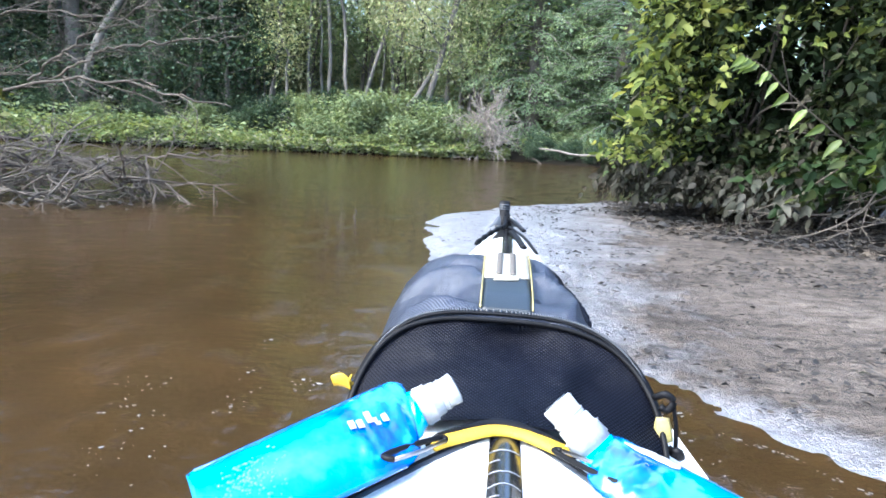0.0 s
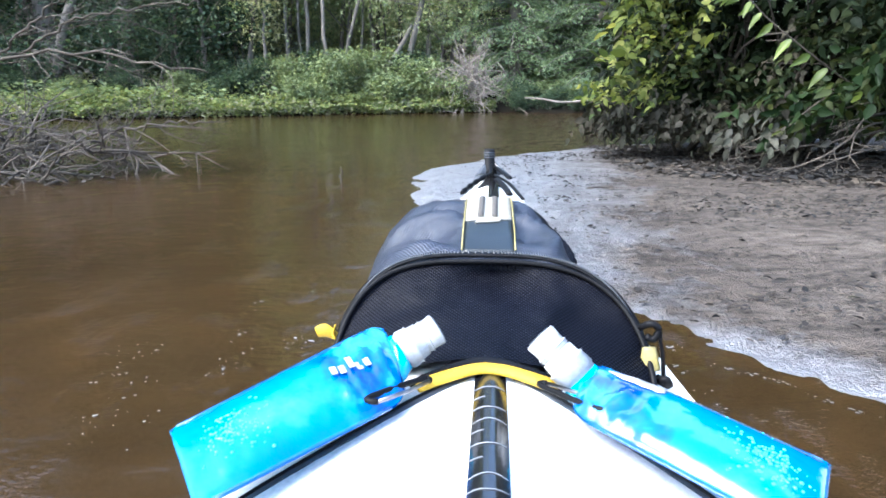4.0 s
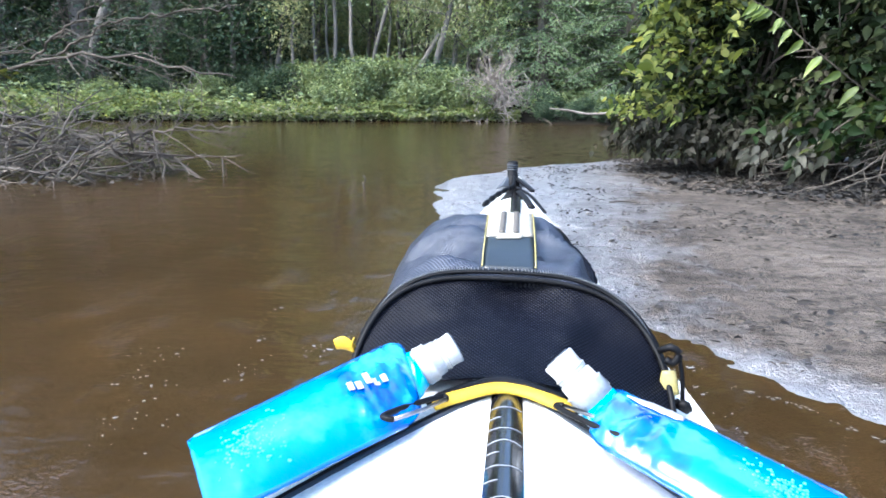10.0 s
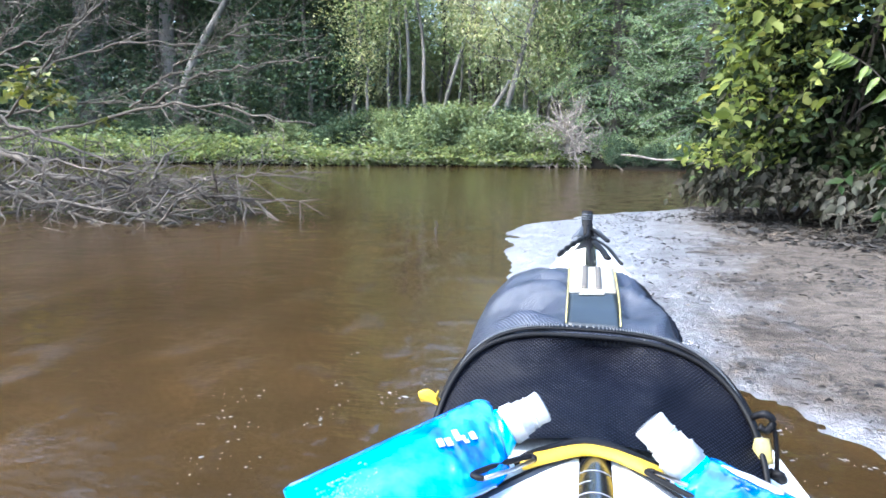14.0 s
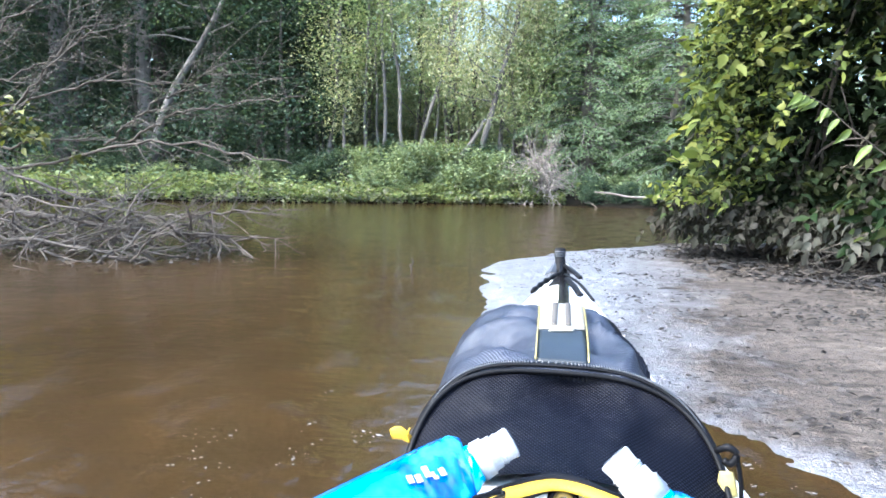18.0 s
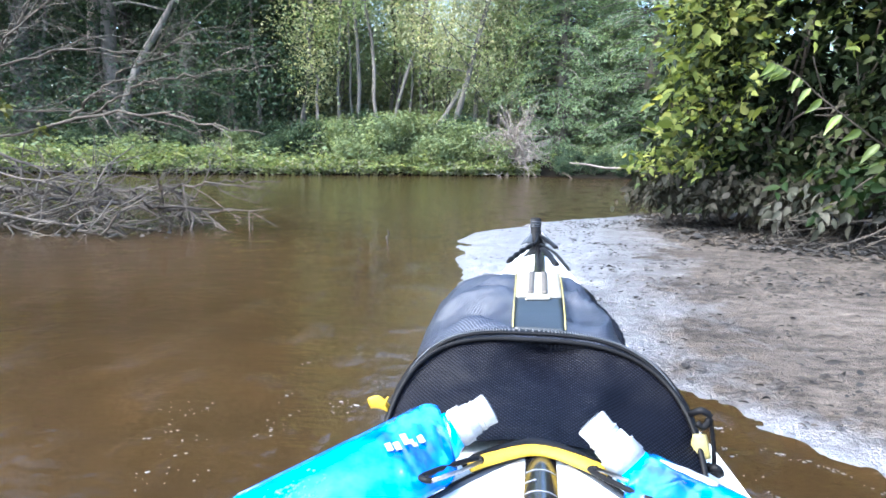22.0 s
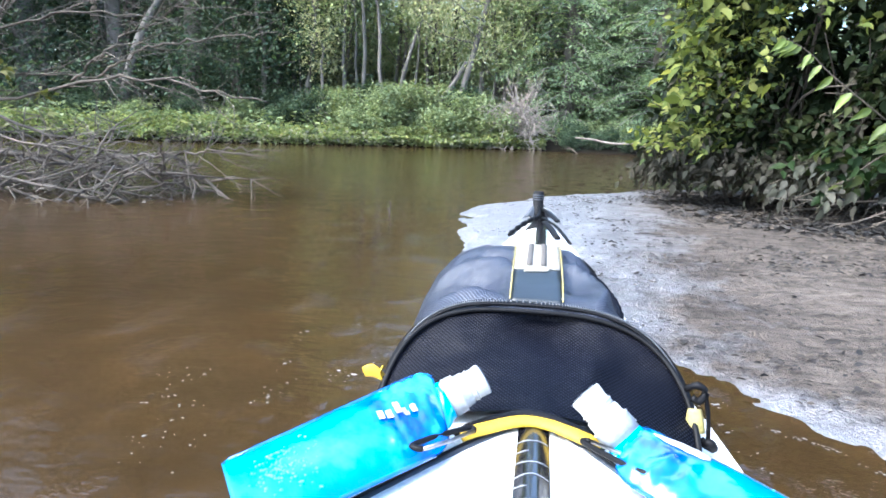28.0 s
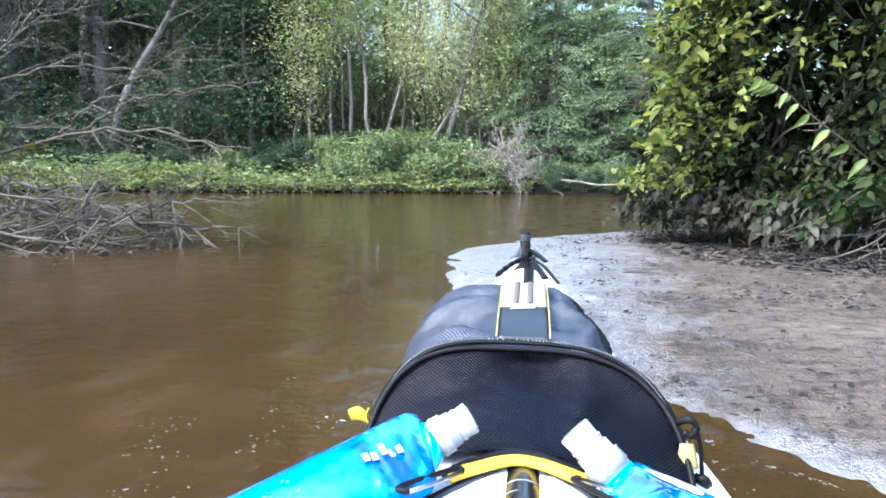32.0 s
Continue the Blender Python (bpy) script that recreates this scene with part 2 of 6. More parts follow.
# Mid, olive and needle tones are raised: haze is in their base colour.
M_LEAF_MID = leafy("hazed_green_leaves", [(0.2184, 0.2891, 0.1571), (0.2501, 0.3222, 0.1712), (0.2880, 0.3530, 0.1996), (0.3324, 0.3743, 0.2207)], 0.65, 0.5, spec=0.10)
M_LEAF_OLIVE = leafy("hazed_grey_olive_leaves", [(0.3440, 0.3759, 0.2431), (0.3905, 0.4149, 0.2621), (0.4303, 0.4375, 0.2930), (0.4702, 0.4574, 0.3085)], 0.65, 0.5, spec=0.10)
M_NEEDLE = leafy("hazed_blue_green_needles", [(0.1274, 0.1878, 0.1192), (0.1542, 0.2191, 0.1362), (0.1853, 0.2502, 0.1572), (0.2298, 0.2859, 0.1869)], 0.65, 0.5, 1.6, spec=0.10)
M_SHRUB = leafy("shrub_leaves", [(0.1149, 0.1592, 0.0907), (0.1479, 0.1910, 0.1029), (0.1807, 0.2229, 0.1194), (0.2136, 0.2472, 0.1359)], 0.65, 0.4, spec=0.10)
M_SHORE = leafy("shore_plant_leaves", [(0.0742, 0.1067, 0.0425), (0.0957, 0.1280, 0.0459), (0.1226, 0.1483, 0.0553), (0.1495, 0.1587, 0.0553), (0.0796, 0.1171, 0.0520)], 0.65, 0.4, spec=0.10)
M_SHORE_PALE = leafy("silted_shore_leaves", [(0.0967, 0.1088, 0.0685), (0.1451, 0.1531, 0.0967), (0.1934, 0.1894, 0.1370)], 0.7, 0.25, spec=0.2)
# Bush tones run from sunlit to shaded, with that light in their base colours.
M_BUSH_SUN = leafy("sun_toned_yellow_green_leaves", [(0.0538, 0.0802, 0.0269), (0.0941, 0.1226, 0.0346), (0.1479, 0.1746, 0.0501), (0.2061, 0.2123, 0.0770)], 0.5, 0.5, 1.5, spec=0.10)
M_BUSH_SHADE = leafy("shade_toned_bush_leaves", [(0.0067, 0.0127, 0.0054), (0.0109, 0.0190, 0.0076), (0.0160, 0.0244, 0.0092), (0.0232, 0.0303, 0.0118)], 0.6, 0.3, 1.5, spec=0.10)
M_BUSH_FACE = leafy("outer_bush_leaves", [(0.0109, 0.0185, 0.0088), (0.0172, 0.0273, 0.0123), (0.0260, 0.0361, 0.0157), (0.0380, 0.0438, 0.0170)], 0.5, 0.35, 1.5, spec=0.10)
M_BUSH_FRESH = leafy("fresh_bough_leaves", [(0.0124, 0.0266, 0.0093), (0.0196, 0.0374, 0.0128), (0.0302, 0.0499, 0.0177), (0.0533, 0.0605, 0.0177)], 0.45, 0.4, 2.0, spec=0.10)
M_SILT = leafy("silt_coated_leaves", [(0.0149, 0.0146, 0.0100), (0.0248, 0.0232, 0.0166), (0.0365, 0.0332, 0.0252), (0.0166, 0.0199, 0.0100), (0.0548, 0.0498, 0.0398)], 0.7, 0.15, 2.0, spec=0.10)
M_SILT_PALE = leafy("pale_silted_leaves", [(0.0324, 0.0364, 0.0243), (0.0567, 0.0567, 0.0426), (0.0810, 0.0770, 0.0628)], 0.7, 0.2, 2.0, spec=0.25)
M_PALE = leafy("pale_yellow_green_leaves", [(0.0768, 0.1260, 0.0211), (0.1151, 0.1658, 0.0281), (0.1535, 0.1923, 0.0351)], 0.4, 0.45)
M_SPRAY = leafy("last_yellow_leaves", [(0.075, 0.095, 0.020), (0.130, 0.140, 0.030), (0.200, 0.190, 0.050)], 0.5, 0.4)
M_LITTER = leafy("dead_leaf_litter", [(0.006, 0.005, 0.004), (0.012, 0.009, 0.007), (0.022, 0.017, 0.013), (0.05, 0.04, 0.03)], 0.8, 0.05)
M_WHITE = grainy("white_kayak_skin", (0.74, 0.74, 0.72), (0.82, 0.82, 0.80), 0.35, 5.0, 160.0, 0.05, 0.001)
M_BLACK = grainy("black_rubber", (0.002, 0.002, 0.0025), (0.006, 0.006, 0.007), 0.5, 20.0, 200.0, 0.25, 0.001, spec=0.12)
M_STRIP = grainy("glossy_black_tape", (0.004, 0.004, 0.005), (0.010, 0.010, 0.012), 0.16, 14.0, 120.0, 0.08, 0.001, spec=1.0)
M_TRIM = grainy("dark_grey_seam_tape", (0.025, 0.03, 0.038), (0.05, 0.058, 0.07), 0.45, 20.0, 200.0, 0.2, 0.001)
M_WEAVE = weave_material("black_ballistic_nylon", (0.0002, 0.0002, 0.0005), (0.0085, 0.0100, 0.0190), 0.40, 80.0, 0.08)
# Lighter blue-grey weave: sky sheen on the bag's top is in its colour.
M_WEAVE_LIT = weave_material("sky_toned_ballistic_nylon", (0.005, 0.006, 0.011), (0.050, 0.060, 0.090), 0.33, 90.0, 0.6)
M_NAVY = grainy("smooth_slate_nylon", (0.005, 0.009, 0.012), (0.012, 0.018, 0.023), 0.45, 12.0, 260.0, 0.2, 0.001)
M_CREAM = grainy("cream_reflective_fabric", (0.24, 0.225, 0.19), (0.31, 0.295, 0.25), 0.45, 30.0, 260.0, 0.2, 0.001)
M_TAUPE = grainy("taupe_ribbon", (0.055, 0.047, 0.038), (0.085, 0.074, 0.06), 0.6, 30.0, 260.0, 0.2, 0.001)
M_YELLOW = grainy("yellow_webbing", (0.38, 0.24, 0.005), (0.50, 0.33, 0.01), 0.6, 40.0, 420.0, 0.6, 0.002)
M_PIPING = grainy("pale_yellow_piping", (0.24, 0.19, 0.05), (0.32, 0.27, 0.11), 0.5, 40.0, 300.0, 0.2, 0.001)
M_FLASK = flask_material("blue_soft_plastic", (0.007, 0.185, 0.43), 0.2)
M_FLASK_RING = flask_material("cyan_plastic", (0.004, 0.36, 0.62), 0.1)
M_FLASK_DEEP = flask_material("deep_blue_soft_plastic", (0.002, 0.08, 0.32), 0.25)
M_TEETH = grainy("grey_zip_teeth", (0.035, 0.038, 0.044), (0.08, 0.083, 0.092), 0.4, 20.0, 200.0, 0.1, 0.001)
M_CAP = grainy("frosted_white_plastic", (0.30, 0.31, 0.32), (0.38, 0.39, 0.40), 0.3, 30.0, 200.0, 0.05, 0.001)
M_METAL = grainy("brushed_aluminium", (0.16, 0.16, 0.17), (0.26, 0.26, 0.27), 0.3, 30.0, 200.0, 0.1, 0.001, (1, 1, 1), 1.0)
M_BUBBLE = material("air_bubbles", 0.05)[0]
M_BUBBLE.node_tree.nodes["Principled BSDF"].inputs["Base Color"].default_value = (0.06, 0.36, 0.55, 1)
M_GLINT_FOAM = grainy("sky_glint_and_foam", (0.10, 0.10, 0.10), (0.19, 0.19, 0.19), 0.4, 60.0, 300.0, 0.3, 0.001)
M_TICK = material("white_tick_paint", 0.5)[0]
M_TICK.node_tree.nodes["Principled BSDF"].inputs["Base Color"].default_value = (0.25, 0.26, 0.27, 1)


# ---- mesh helpers ----
def data_mesh(name, verts, faces, mat, smooth=True):
    me = bpy.data.meshes.new(name)
    me.from_pydata([tuple(v) for v in verts], [], faces)
    if smooth:
        me.polygons.foreach_set("use_smooth", [True] * len(me.polygons))
    me.materials.append(mat)
    me.update()
    return me


def part(name, me, parent=None, label=""):
    ob = new(name, me)
    ob.parent = parent
    return tagged(ob, label) if label else ob


def thing(name, label, category, group="", place=(0, 0, 0)):
    ob = new(name)
    ob.empty_display_size = 0.2
    ob.location = place
    return tagged(ob, label, category, group)


def curve_points(pts, n):
    """n points along a smooth curve through pts (Catmull-Rom)."""
    p = np.array(pts, float)
    p = np.vstack([2 * p[0] - p[1], p, 2 * p[-1] - p[-2]])
    out = []
    for u in np.linspace(0, len(p) - 3 - 1e-6, n):
        i, t = int(u), u - int(u)
        a, b, c, d = p[i:i + 4]
        out.append(0.5 * (2 * b + (c - a) * t + (2 * a - 5 * b + 4 * c - d) * t * t + (3 * b - a - 3 * c + d) * t ** 3))
    return np.array(out)


def tube(pts, radii, sides=6, flat=1.0, up=(0, 0, 1)):
    """Verts and faces of a closed tube along pts; flat squeezes it along its own normal."""
    pts = np.array(pts, float)
    n = len(pts)
    radii = np.full(n, radii) if np.isscalar(radii) else np.interp(np.linspace(0, 1, n), np.linspace(0, 1, len(radii)), radii)
    d = np.gradient(pts, axis=0)
    d /= np.linalg.norm(d, axis=1)[:, None] + 1e-9
    ref = np.array(up, float)
    s = np.cross(d, ref)
    bad = np.linalg.norm(s, axis=1) < 0.1
    s[bad] = np.cross(d[bad], (1.0, 0.3, 0))
    s /= np.linalg.norm(s, axis=1)[:, None]
    u = np.cross(s, d)
    a = np.linspace(0, 2 * np.pi, sides, endpoint=False)
    v = pts[:, None] + radii[:, None, None] * (np.cos(a)[None, :, None] * s[:, None] + flat * np.sin(a)[None, :, None] * u[:, None])
    v = v.reshape(-1, 3).tolist()
    f = [[i * sides + k, i * sides + (k + 1) % sides, (i + 1) * sides + (k + 1) % sides, (i + 1) * sides + k] for i in range(n - 1) for k in range(sides)]
    f += [list(range(sides))[::-1], [(n - 1) * sides + k for k in range(sides)]]
    return v, f


def joined(pieces):
    v, f = [], []
    for pv, pf in pieces:
        o = len(v)
        v += pv
        f += [[i + o for i in q] for q in pf]
    return v, f


def unit(a):
    return a / (np.linalg.norm(a, axis=-1, keepdims=True) + 1e-9)


def leaf_mesh(name, pos, axis, nor, length, width, mat, fine=False):
    """One folded blade for each position, from its stalk end along axis. fine: a rounded outline with a midrib."""
    n = len(pos)
    axis = unit(axis)
    side = unit(np.cross(axis, nor))
    nor = unit(np.cross(side, axis))
    L, Wd = length[:, None], width[:, None]
    if fine:
        grid = [(0, 0, 0), (.13, .30, .03), (.36, .48, .06), (.66, .33, .03), (1, 0, -.16), (.66, -.33, .03), (.36, -.48, .06), (.13, -.30, .03), (.45, 0, -.03)]
        tri = [(i, (i + 1) % 8, 8) for i in range(8)]
    else:
        grid = [(0, 0, 0), (.42, .5, .08), (1, 0, -.08), (.42, -.5, .08)]
        tri = [(0, 1, 2), (0, 2, 3)]
    v = np.stack([pos + a * L * axis + s * Wd * side + h * L * nor for a, s, h in grid], 1).reshape(-1, 3)
    k = len(grid)
    f = (np.arange(n)[:, None, None] * k + np.array(tri)[None]).reshape(-1, 3)
    me = bpy.data.meshes.new(name)
    me.vertices.add(len(v))
    me.vertices.foreach_set("co", v.astype(np.float32).ravel())
    me.loops.add(f.size)
    me.loops.foreach_set("vertex_index", f.astype(np.int32).ravel())
    me.polygons.add(len(f))
    me.polygons.foreach_set("loop_start", np.arange(0, f.size, 3, dtype=np.int32))
    me.update(calc_edges=True)
    if fine:
        me.polygons.foreach_set("use_smooth", [True] * len(f))
    me.materials.append(mat)
    return me


def scatter_leaves(name, centres, spread, per, size, mat, rng, droop=0.4, slim=0.55, fine=False, flat=0.7):
    """Clumps of leaves round each centre."""
    c = np.repeat(np.asarray(centres, float), per, 0)
    n = len(c)
    off = rng.normal(0, 1, (n, 3)) * np.array([spread, spread, spread * flat])
    pos = c + off
    ang = rng.uniform(0, 2 * np.pi, n)
    axis = np.stack([np.cos(ang), np.sin(ang), rng.normal(-droop, 0.35, n)], 1) + 0.5 * unit(off)
    nor = rng.normal(0, 0.45, (n, 3)) + (0, 0, 1)
    L = size * rng.uniform(0.6, 1.35, n)
    return leaf_mesh(name, pos, axis, nor, L, L * slim * rng.uniform(0.8, 1.2, n), mat, fine)


def blob_noise(x, y, s=1.0):
    return noise.noise(Vector((x * s, y * s, 0.37)))


# ---- the river, the sandbar and the far bank ----
SHORE = ([-60, -30, -14, -7.8, -5.8, -3.7, -1.8, -0.3, 0.9, 1.6, 6, 20, 60], [0, 4.5, 8.6, 10.6, 11.2, 12.0, 12.75, 13.3, 13.1, 13.0, 13.0, 14, 10])
BAR = [(1.4, 6.6), (0.84, 6.23), (0.37, 5.81), (0.04, 5.41), (-0.43, 4.73), (-0.51, 4.29), (-0.47, 3.82), (-0.37, 3.32), (-0.27, 2.75), (0.02, 2.15),
       (0.37, 1.66), (0.49, 1.49), (0.73, 1.24), (1.25, 0.85), (2.4, 0.2), (6, -1.6), (14, -4), (30, -4), (30, 12), (14, 9.5), (6, 8.0), (3, 7.2)]


def shore(x):
    return np.interp(x, *SHORE)


def bar_inside(px, py):
    """Signed distance to the sandbar's edge: positive on the sand."""
    px, py = np.asarray(px, float), np.asarray(py, float)
    best, ins = np.full(px.shape, 1e9), np.zeros(px.shape, bool)
    for (ax, ay), (bx, by) in zip(BAR, BAR[1:] + BAR[:1]):
        dx, dy = bx - ax, by - ay
        t = np.clip(((px - ax) * dx + (py - ay) * dy) / (dx * dx + dy * dy), 0, 1)
        best = np.minimum(best, np.hypot(px - ax - t * dx, py - ay - t * dy))
        ins ^= ((ay > py) != (by > py)) & (px < (bx - ax) * (py - ay) / (by - ay + 1e-12) + ax)
    return np.where(ins, best, -best)


def lattice(px, py, scale, seed):
    """Smooth value noise in -1..1 over whole arrays."""
    g = np.random.default_rng(seed).uniform(-1, 1, (256, 256))
    x, y = np.asarray(px, float) * scale + 300.0, np.asarray(py, float) * scale + 300.0
    i, j = np.floor(x).astype(int), np.floor(y).astype(int)
    u, v = x - i, y - j
    u, v = u * u * (3 - 2 * u), v * v * (3 - 2 * v)
    i, j, i2, j2 = i % 256, j % 256, (i + 1) % 256, (j + 1) % 256
    return (g[i, j] * (1 - u) + g[i2, j] * u) * (1 - v) + (g[i, j2] * (1 - u) + g[i2, j2] * u) * v


def bar_height(px, py):
    d = bar_inside(px, py) + 0.03 * lattice(px, py, 5.0, 1) + 0.018 * lattice(px, py, 13.0, 2)
    up = 0.012 + 0.045 * (1 - np.exp(-np.maximum(d, 0) / 0.7)) + 0.02 * np.clip(d - 1.5, 0, 6)
    down = np.clip(d, -1.2, 0) * 0.25
    return np.where(d > 0, up * np.clip(d / 0.12, 0, 1), down), d


def grid_mesh(name, xs, ys, zs, mat):
    nx, ny = len(xs), len(ys)
    X, Y = np.meshgrid(xs, ys)
    v = np.stack([X, Y, zs], -1).reshape(-1, 3)
    i = np.arange(nx * ny).reshape(ny, nx)
    f = np.stack([i[:-1, :-1], i[:-1, 1:], i[1:, 1:], i[1:, :-1]], -1).reshape(-1, 4)
    return data_mesh(name, v, f.tolist(), mat)


def build_ground():
    far = [-3000, -800, -300, -120]
    xs, ys = np.array(far + list(np.linspace(-60, 60, 121)) + [120, 300, 800, 3000]), np.array(far + list(np.linspace(-60, 3, 40)) + list(np.linspace(4, 22, 73)) + list(np.linspace(24, 60, 30)) + [120, 300, 800, 3000])
    X, Y = np.meshgrid(xs, ys)
    d = Y - shore(X)
    z = np.where(d > 0, 0.05 * np.clip(d / 0.15, 0, 1) + 0.22 * (1 - np.exp(-np.maximum(d, 0) / 2.0)) + 0.025 * np.clip(d, 0, 20), np.maximum(-0.6, d * 0.5))
    z += np.where(d > 0.3, 0.08 * np.vectorize(lambda a, b: blob_noise(a, b, 0.6))(X, Y), 0)
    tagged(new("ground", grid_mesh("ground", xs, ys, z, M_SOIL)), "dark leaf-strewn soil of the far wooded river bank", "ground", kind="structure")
    s = 60
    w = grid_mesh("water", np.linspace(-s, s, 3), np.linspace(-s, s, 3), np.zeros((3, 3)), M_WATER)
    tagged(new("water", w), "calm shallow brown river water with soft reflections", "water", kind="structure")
    xs = np.concatenate([np.arange(-1.0, 2.9, 0.014), np.arange(2.9, 4.4, 0.03), np.arange(4.4, 9, 0.25), np.arange(9, 32, 2)])
    ys = np.concatenate([np.arange(-6, 0.6, 0.3), np.arange(0.6, 4.0, 0.014), np.arange(4.0, 6.9, 0.03), np.arange(6.9, 13, 0.3)])
    X, Y = np.meshgrid(xs, ys)
    z, d = bar_height(X, Y)
    lump = 0.008 * lattice(X, Y, 2.2, 3) + 0.006 * lattice(X, Y, 7.0, 4) + 0.0045 * lattice(X, Y, 17.0, 5) + 0.0050 * lattice(X, Y * 0.8, 33.0, 6) * (0.6 + 0.6 * lattice(X, Y, 3.0, 7))
    z = z + lump * np.clip(d / 0.1 + 0.35, 0, 1)
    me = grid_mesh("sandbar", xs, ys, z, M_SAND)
    # wetness steers both the gloss and the painted sky sheen
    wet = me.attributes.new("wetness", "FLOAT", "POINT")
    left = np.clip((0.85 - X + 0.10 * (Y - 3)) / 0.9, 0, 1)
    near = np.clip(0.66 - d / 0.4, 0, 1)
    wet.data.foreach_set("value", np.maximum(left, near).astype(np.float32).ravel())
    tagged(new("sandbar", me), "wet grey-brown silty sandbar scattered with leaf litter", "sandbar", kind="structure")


build_ground()


# ---- trees of the far bank ----
def bank_z(x, y):
    d = y - float(shore(x))
    return 0.0 if d <= 0 else 0.05 * min(1, d / 0.15) + 0.22 * (1 - math.exp(-d / 2.0)) + 0.025 * min(d, 20) + (0.08 * blob_noise(x, y, 0.6) if d > 0.3 else 0)


def trunk_line(rng, height, lean, wiggle=0.05, n=12):
    t = np.linspace(0, 1, n)
    p = np.stack([lean[0] * t, lean[1] * t, height * t], 1)
    p[1:-1, :2] += rng.normal(0, wiggle, (n - 2, 2)) * np.sin(np.pi * t[1:-1])[:, None]
    return p


def make_tree(label, seed, height, girth, low, leaf, mat, bark, clumps=150, per=48, reach=0.22, lean=(0, 0), spread=0.34, slim=0.6, droop=0.3, limbs=16, bare=False):
    rng = np.random.default_rng(seed)
    tree = thing("tree", label, "tree", "trees on the far bank")
    line = curve_points(lean, 16) if len(lean) > 2 else trunk_line(rng, height, lean)
    part("trunk", data_mesh("trunk", *tube(np.vstack([line[0] - (0, 0, 0.4), line]), [girth * 1.25, girth, girth * 0.8, girth * 0.5, girth * 0.15], 9), bark), tree)
    ends = []
    for i in range(limbs):
        t = low / height + (1 - low / height) * (i + rng.uniform(0, 1)) / limbs
        base = np.array([np.interp(t, np.linspace(0, 1, len(line)), line[:, k]) for k in range(3)])
        a = rng.uniform(0, 2 * np.pi)
        ln = height * reach * (1.15 - 0.6 * t) * rng.uniform(0.6, 1.3)
        tip = base + ln * np.array([math.cos(a), math.sin(a), rng.uniform(0.1, 0.7)])
        pts = curve_points([base, (base + tip) / 2 + rng.normal(0, 0.1 * ln, 3), tip], 7)
        part("limb", data_mesh("limb", *tube(pts, [girth * 0.42 * (1 - 0.6 * t), girth * 0.08], 5), bark), tree)
        ends.append(pts)
    if not bare:
        pool = np.concatenate([e[2:] for e in ends])
        c = pool[rng.integers(0, len(pool), clumps)] + rng.normal(0, 0.10 * height * reach + 0.16, (clumps, 3))
        c = c[c[:, 2] > low * 0.7]
        part("crown", scatter_leaves("crown", c, spread, per, leaf, mat, rng, droop, slim), tree)
    return tree


def make_conifer(label, seed, height, girth, width):
    """Drooping layered boughs, each hung with short sprays."""
    rng = np.random.default_rng(seed)
    tree = thing("conifer_tree", label, "conifer", "conifers on the far bank")
    part("trunk", data_mesh("trunk", *tube(np.vstack([[(0, 0, -0.4)], trunk_line(rng, height, (0.1, 0), 0.04)]), [girth * 1.2, girth, girth * 0.5, girth * 0.1], 9), M_BARK), tree)
    P, A, N = [], [], []
    for lv in np.arange(0.25, height - 0.3, 0.18):
        reach = width * (1 - lv / height) ** 0.7 * (0.75 + 0.25 * min(1, lv / 1.2))
        boughs = []
        for a in np.arange(0, 2 * np.pi, 2 * np.pi / 8) + rng.uniform(0, 6):
            a += rng.normal(0, 0.2)
            ln, out = reach * rng.uniform(0.5, 1.15), np.array([math.cos(a), math.sin(a), 0])
            z0 = lv + rng.normal(0, 0.08)
            pts = np.array([out * ln * t + (0, 0, z0 + 0.22 * ln * t - 0.42 * ln * t * t) for t in np.linspace(0, 1, 6)])
            boughs.append(tube(pts, [0.022, 0.005], 4))
            k = int(125 * ln + 10)
            t = rng.uniform(0.12, 1.0, k) ** 0.75
            base = out * (ln * t)[:, None] + np.stack([np.zeros(k), np.zeros(k), z0 + 0.22 * ln * t - 0.42 * ln * t * t], 1)
            sgn = rng.choice([-1, 1], k)
            sd = np.array([-out[1], out[0], 0])
            ax = out * rng.uniform(0.4, 0.9, k)[:, None] + sd * (sgn * rng.uniform(0.3, 0.9, k))[:, None] + np.stack([np.zeros(k), np.zeros(k), -rng.uniform(0.1, 0.7, k)], 1)
            base = base + rng.normal(0, 0.045, (k, 3)) + sd * (sgn * rng.uniform(0, 0.22, k) * ln * 0.6)[:, None]
            P.append(base), A.append(ax), N.append(rng.normal(0, 0.3, (k, 3)) + (0, 0, 1))
        part("bough", data_mesh("bough", *joined(boughs), M_BARK), tree)
    P, A, N = map(np.concatenate, (P, A, N))
    L = rng.uniform(0.04, 0.105, len(P))
    part("needles", leaf_mesh("needles", P, A, N, L, L * 0.36, M_NEEDLE), tree)
    return tree


def stand(ob, x, y, turn=0.0, size=1.0, sink=0.05):
    ob.matrix_basis = Matrix.Translation((x, y, bank_z(x, y) - sink)) @ Matrix.Rotation(turn, 4, "Z") @ Matrix.Diagonal((size, size, size, 1))
    return ob


def again(ob, x, y, turn=0.0, size=1.0):
    c = copy_thing(ob, Matrix.Translation((x, y, bank_z(x, y) - 0.05)) @ Matrix.Rotation(turn, 4, "Z"))
    c.scale = (size, size, size)
    return c


DEEP = "tall broadleaf tree with dense deep green crown"
FRESH = "broadleaf tree with fresh green crown, paled for haze"
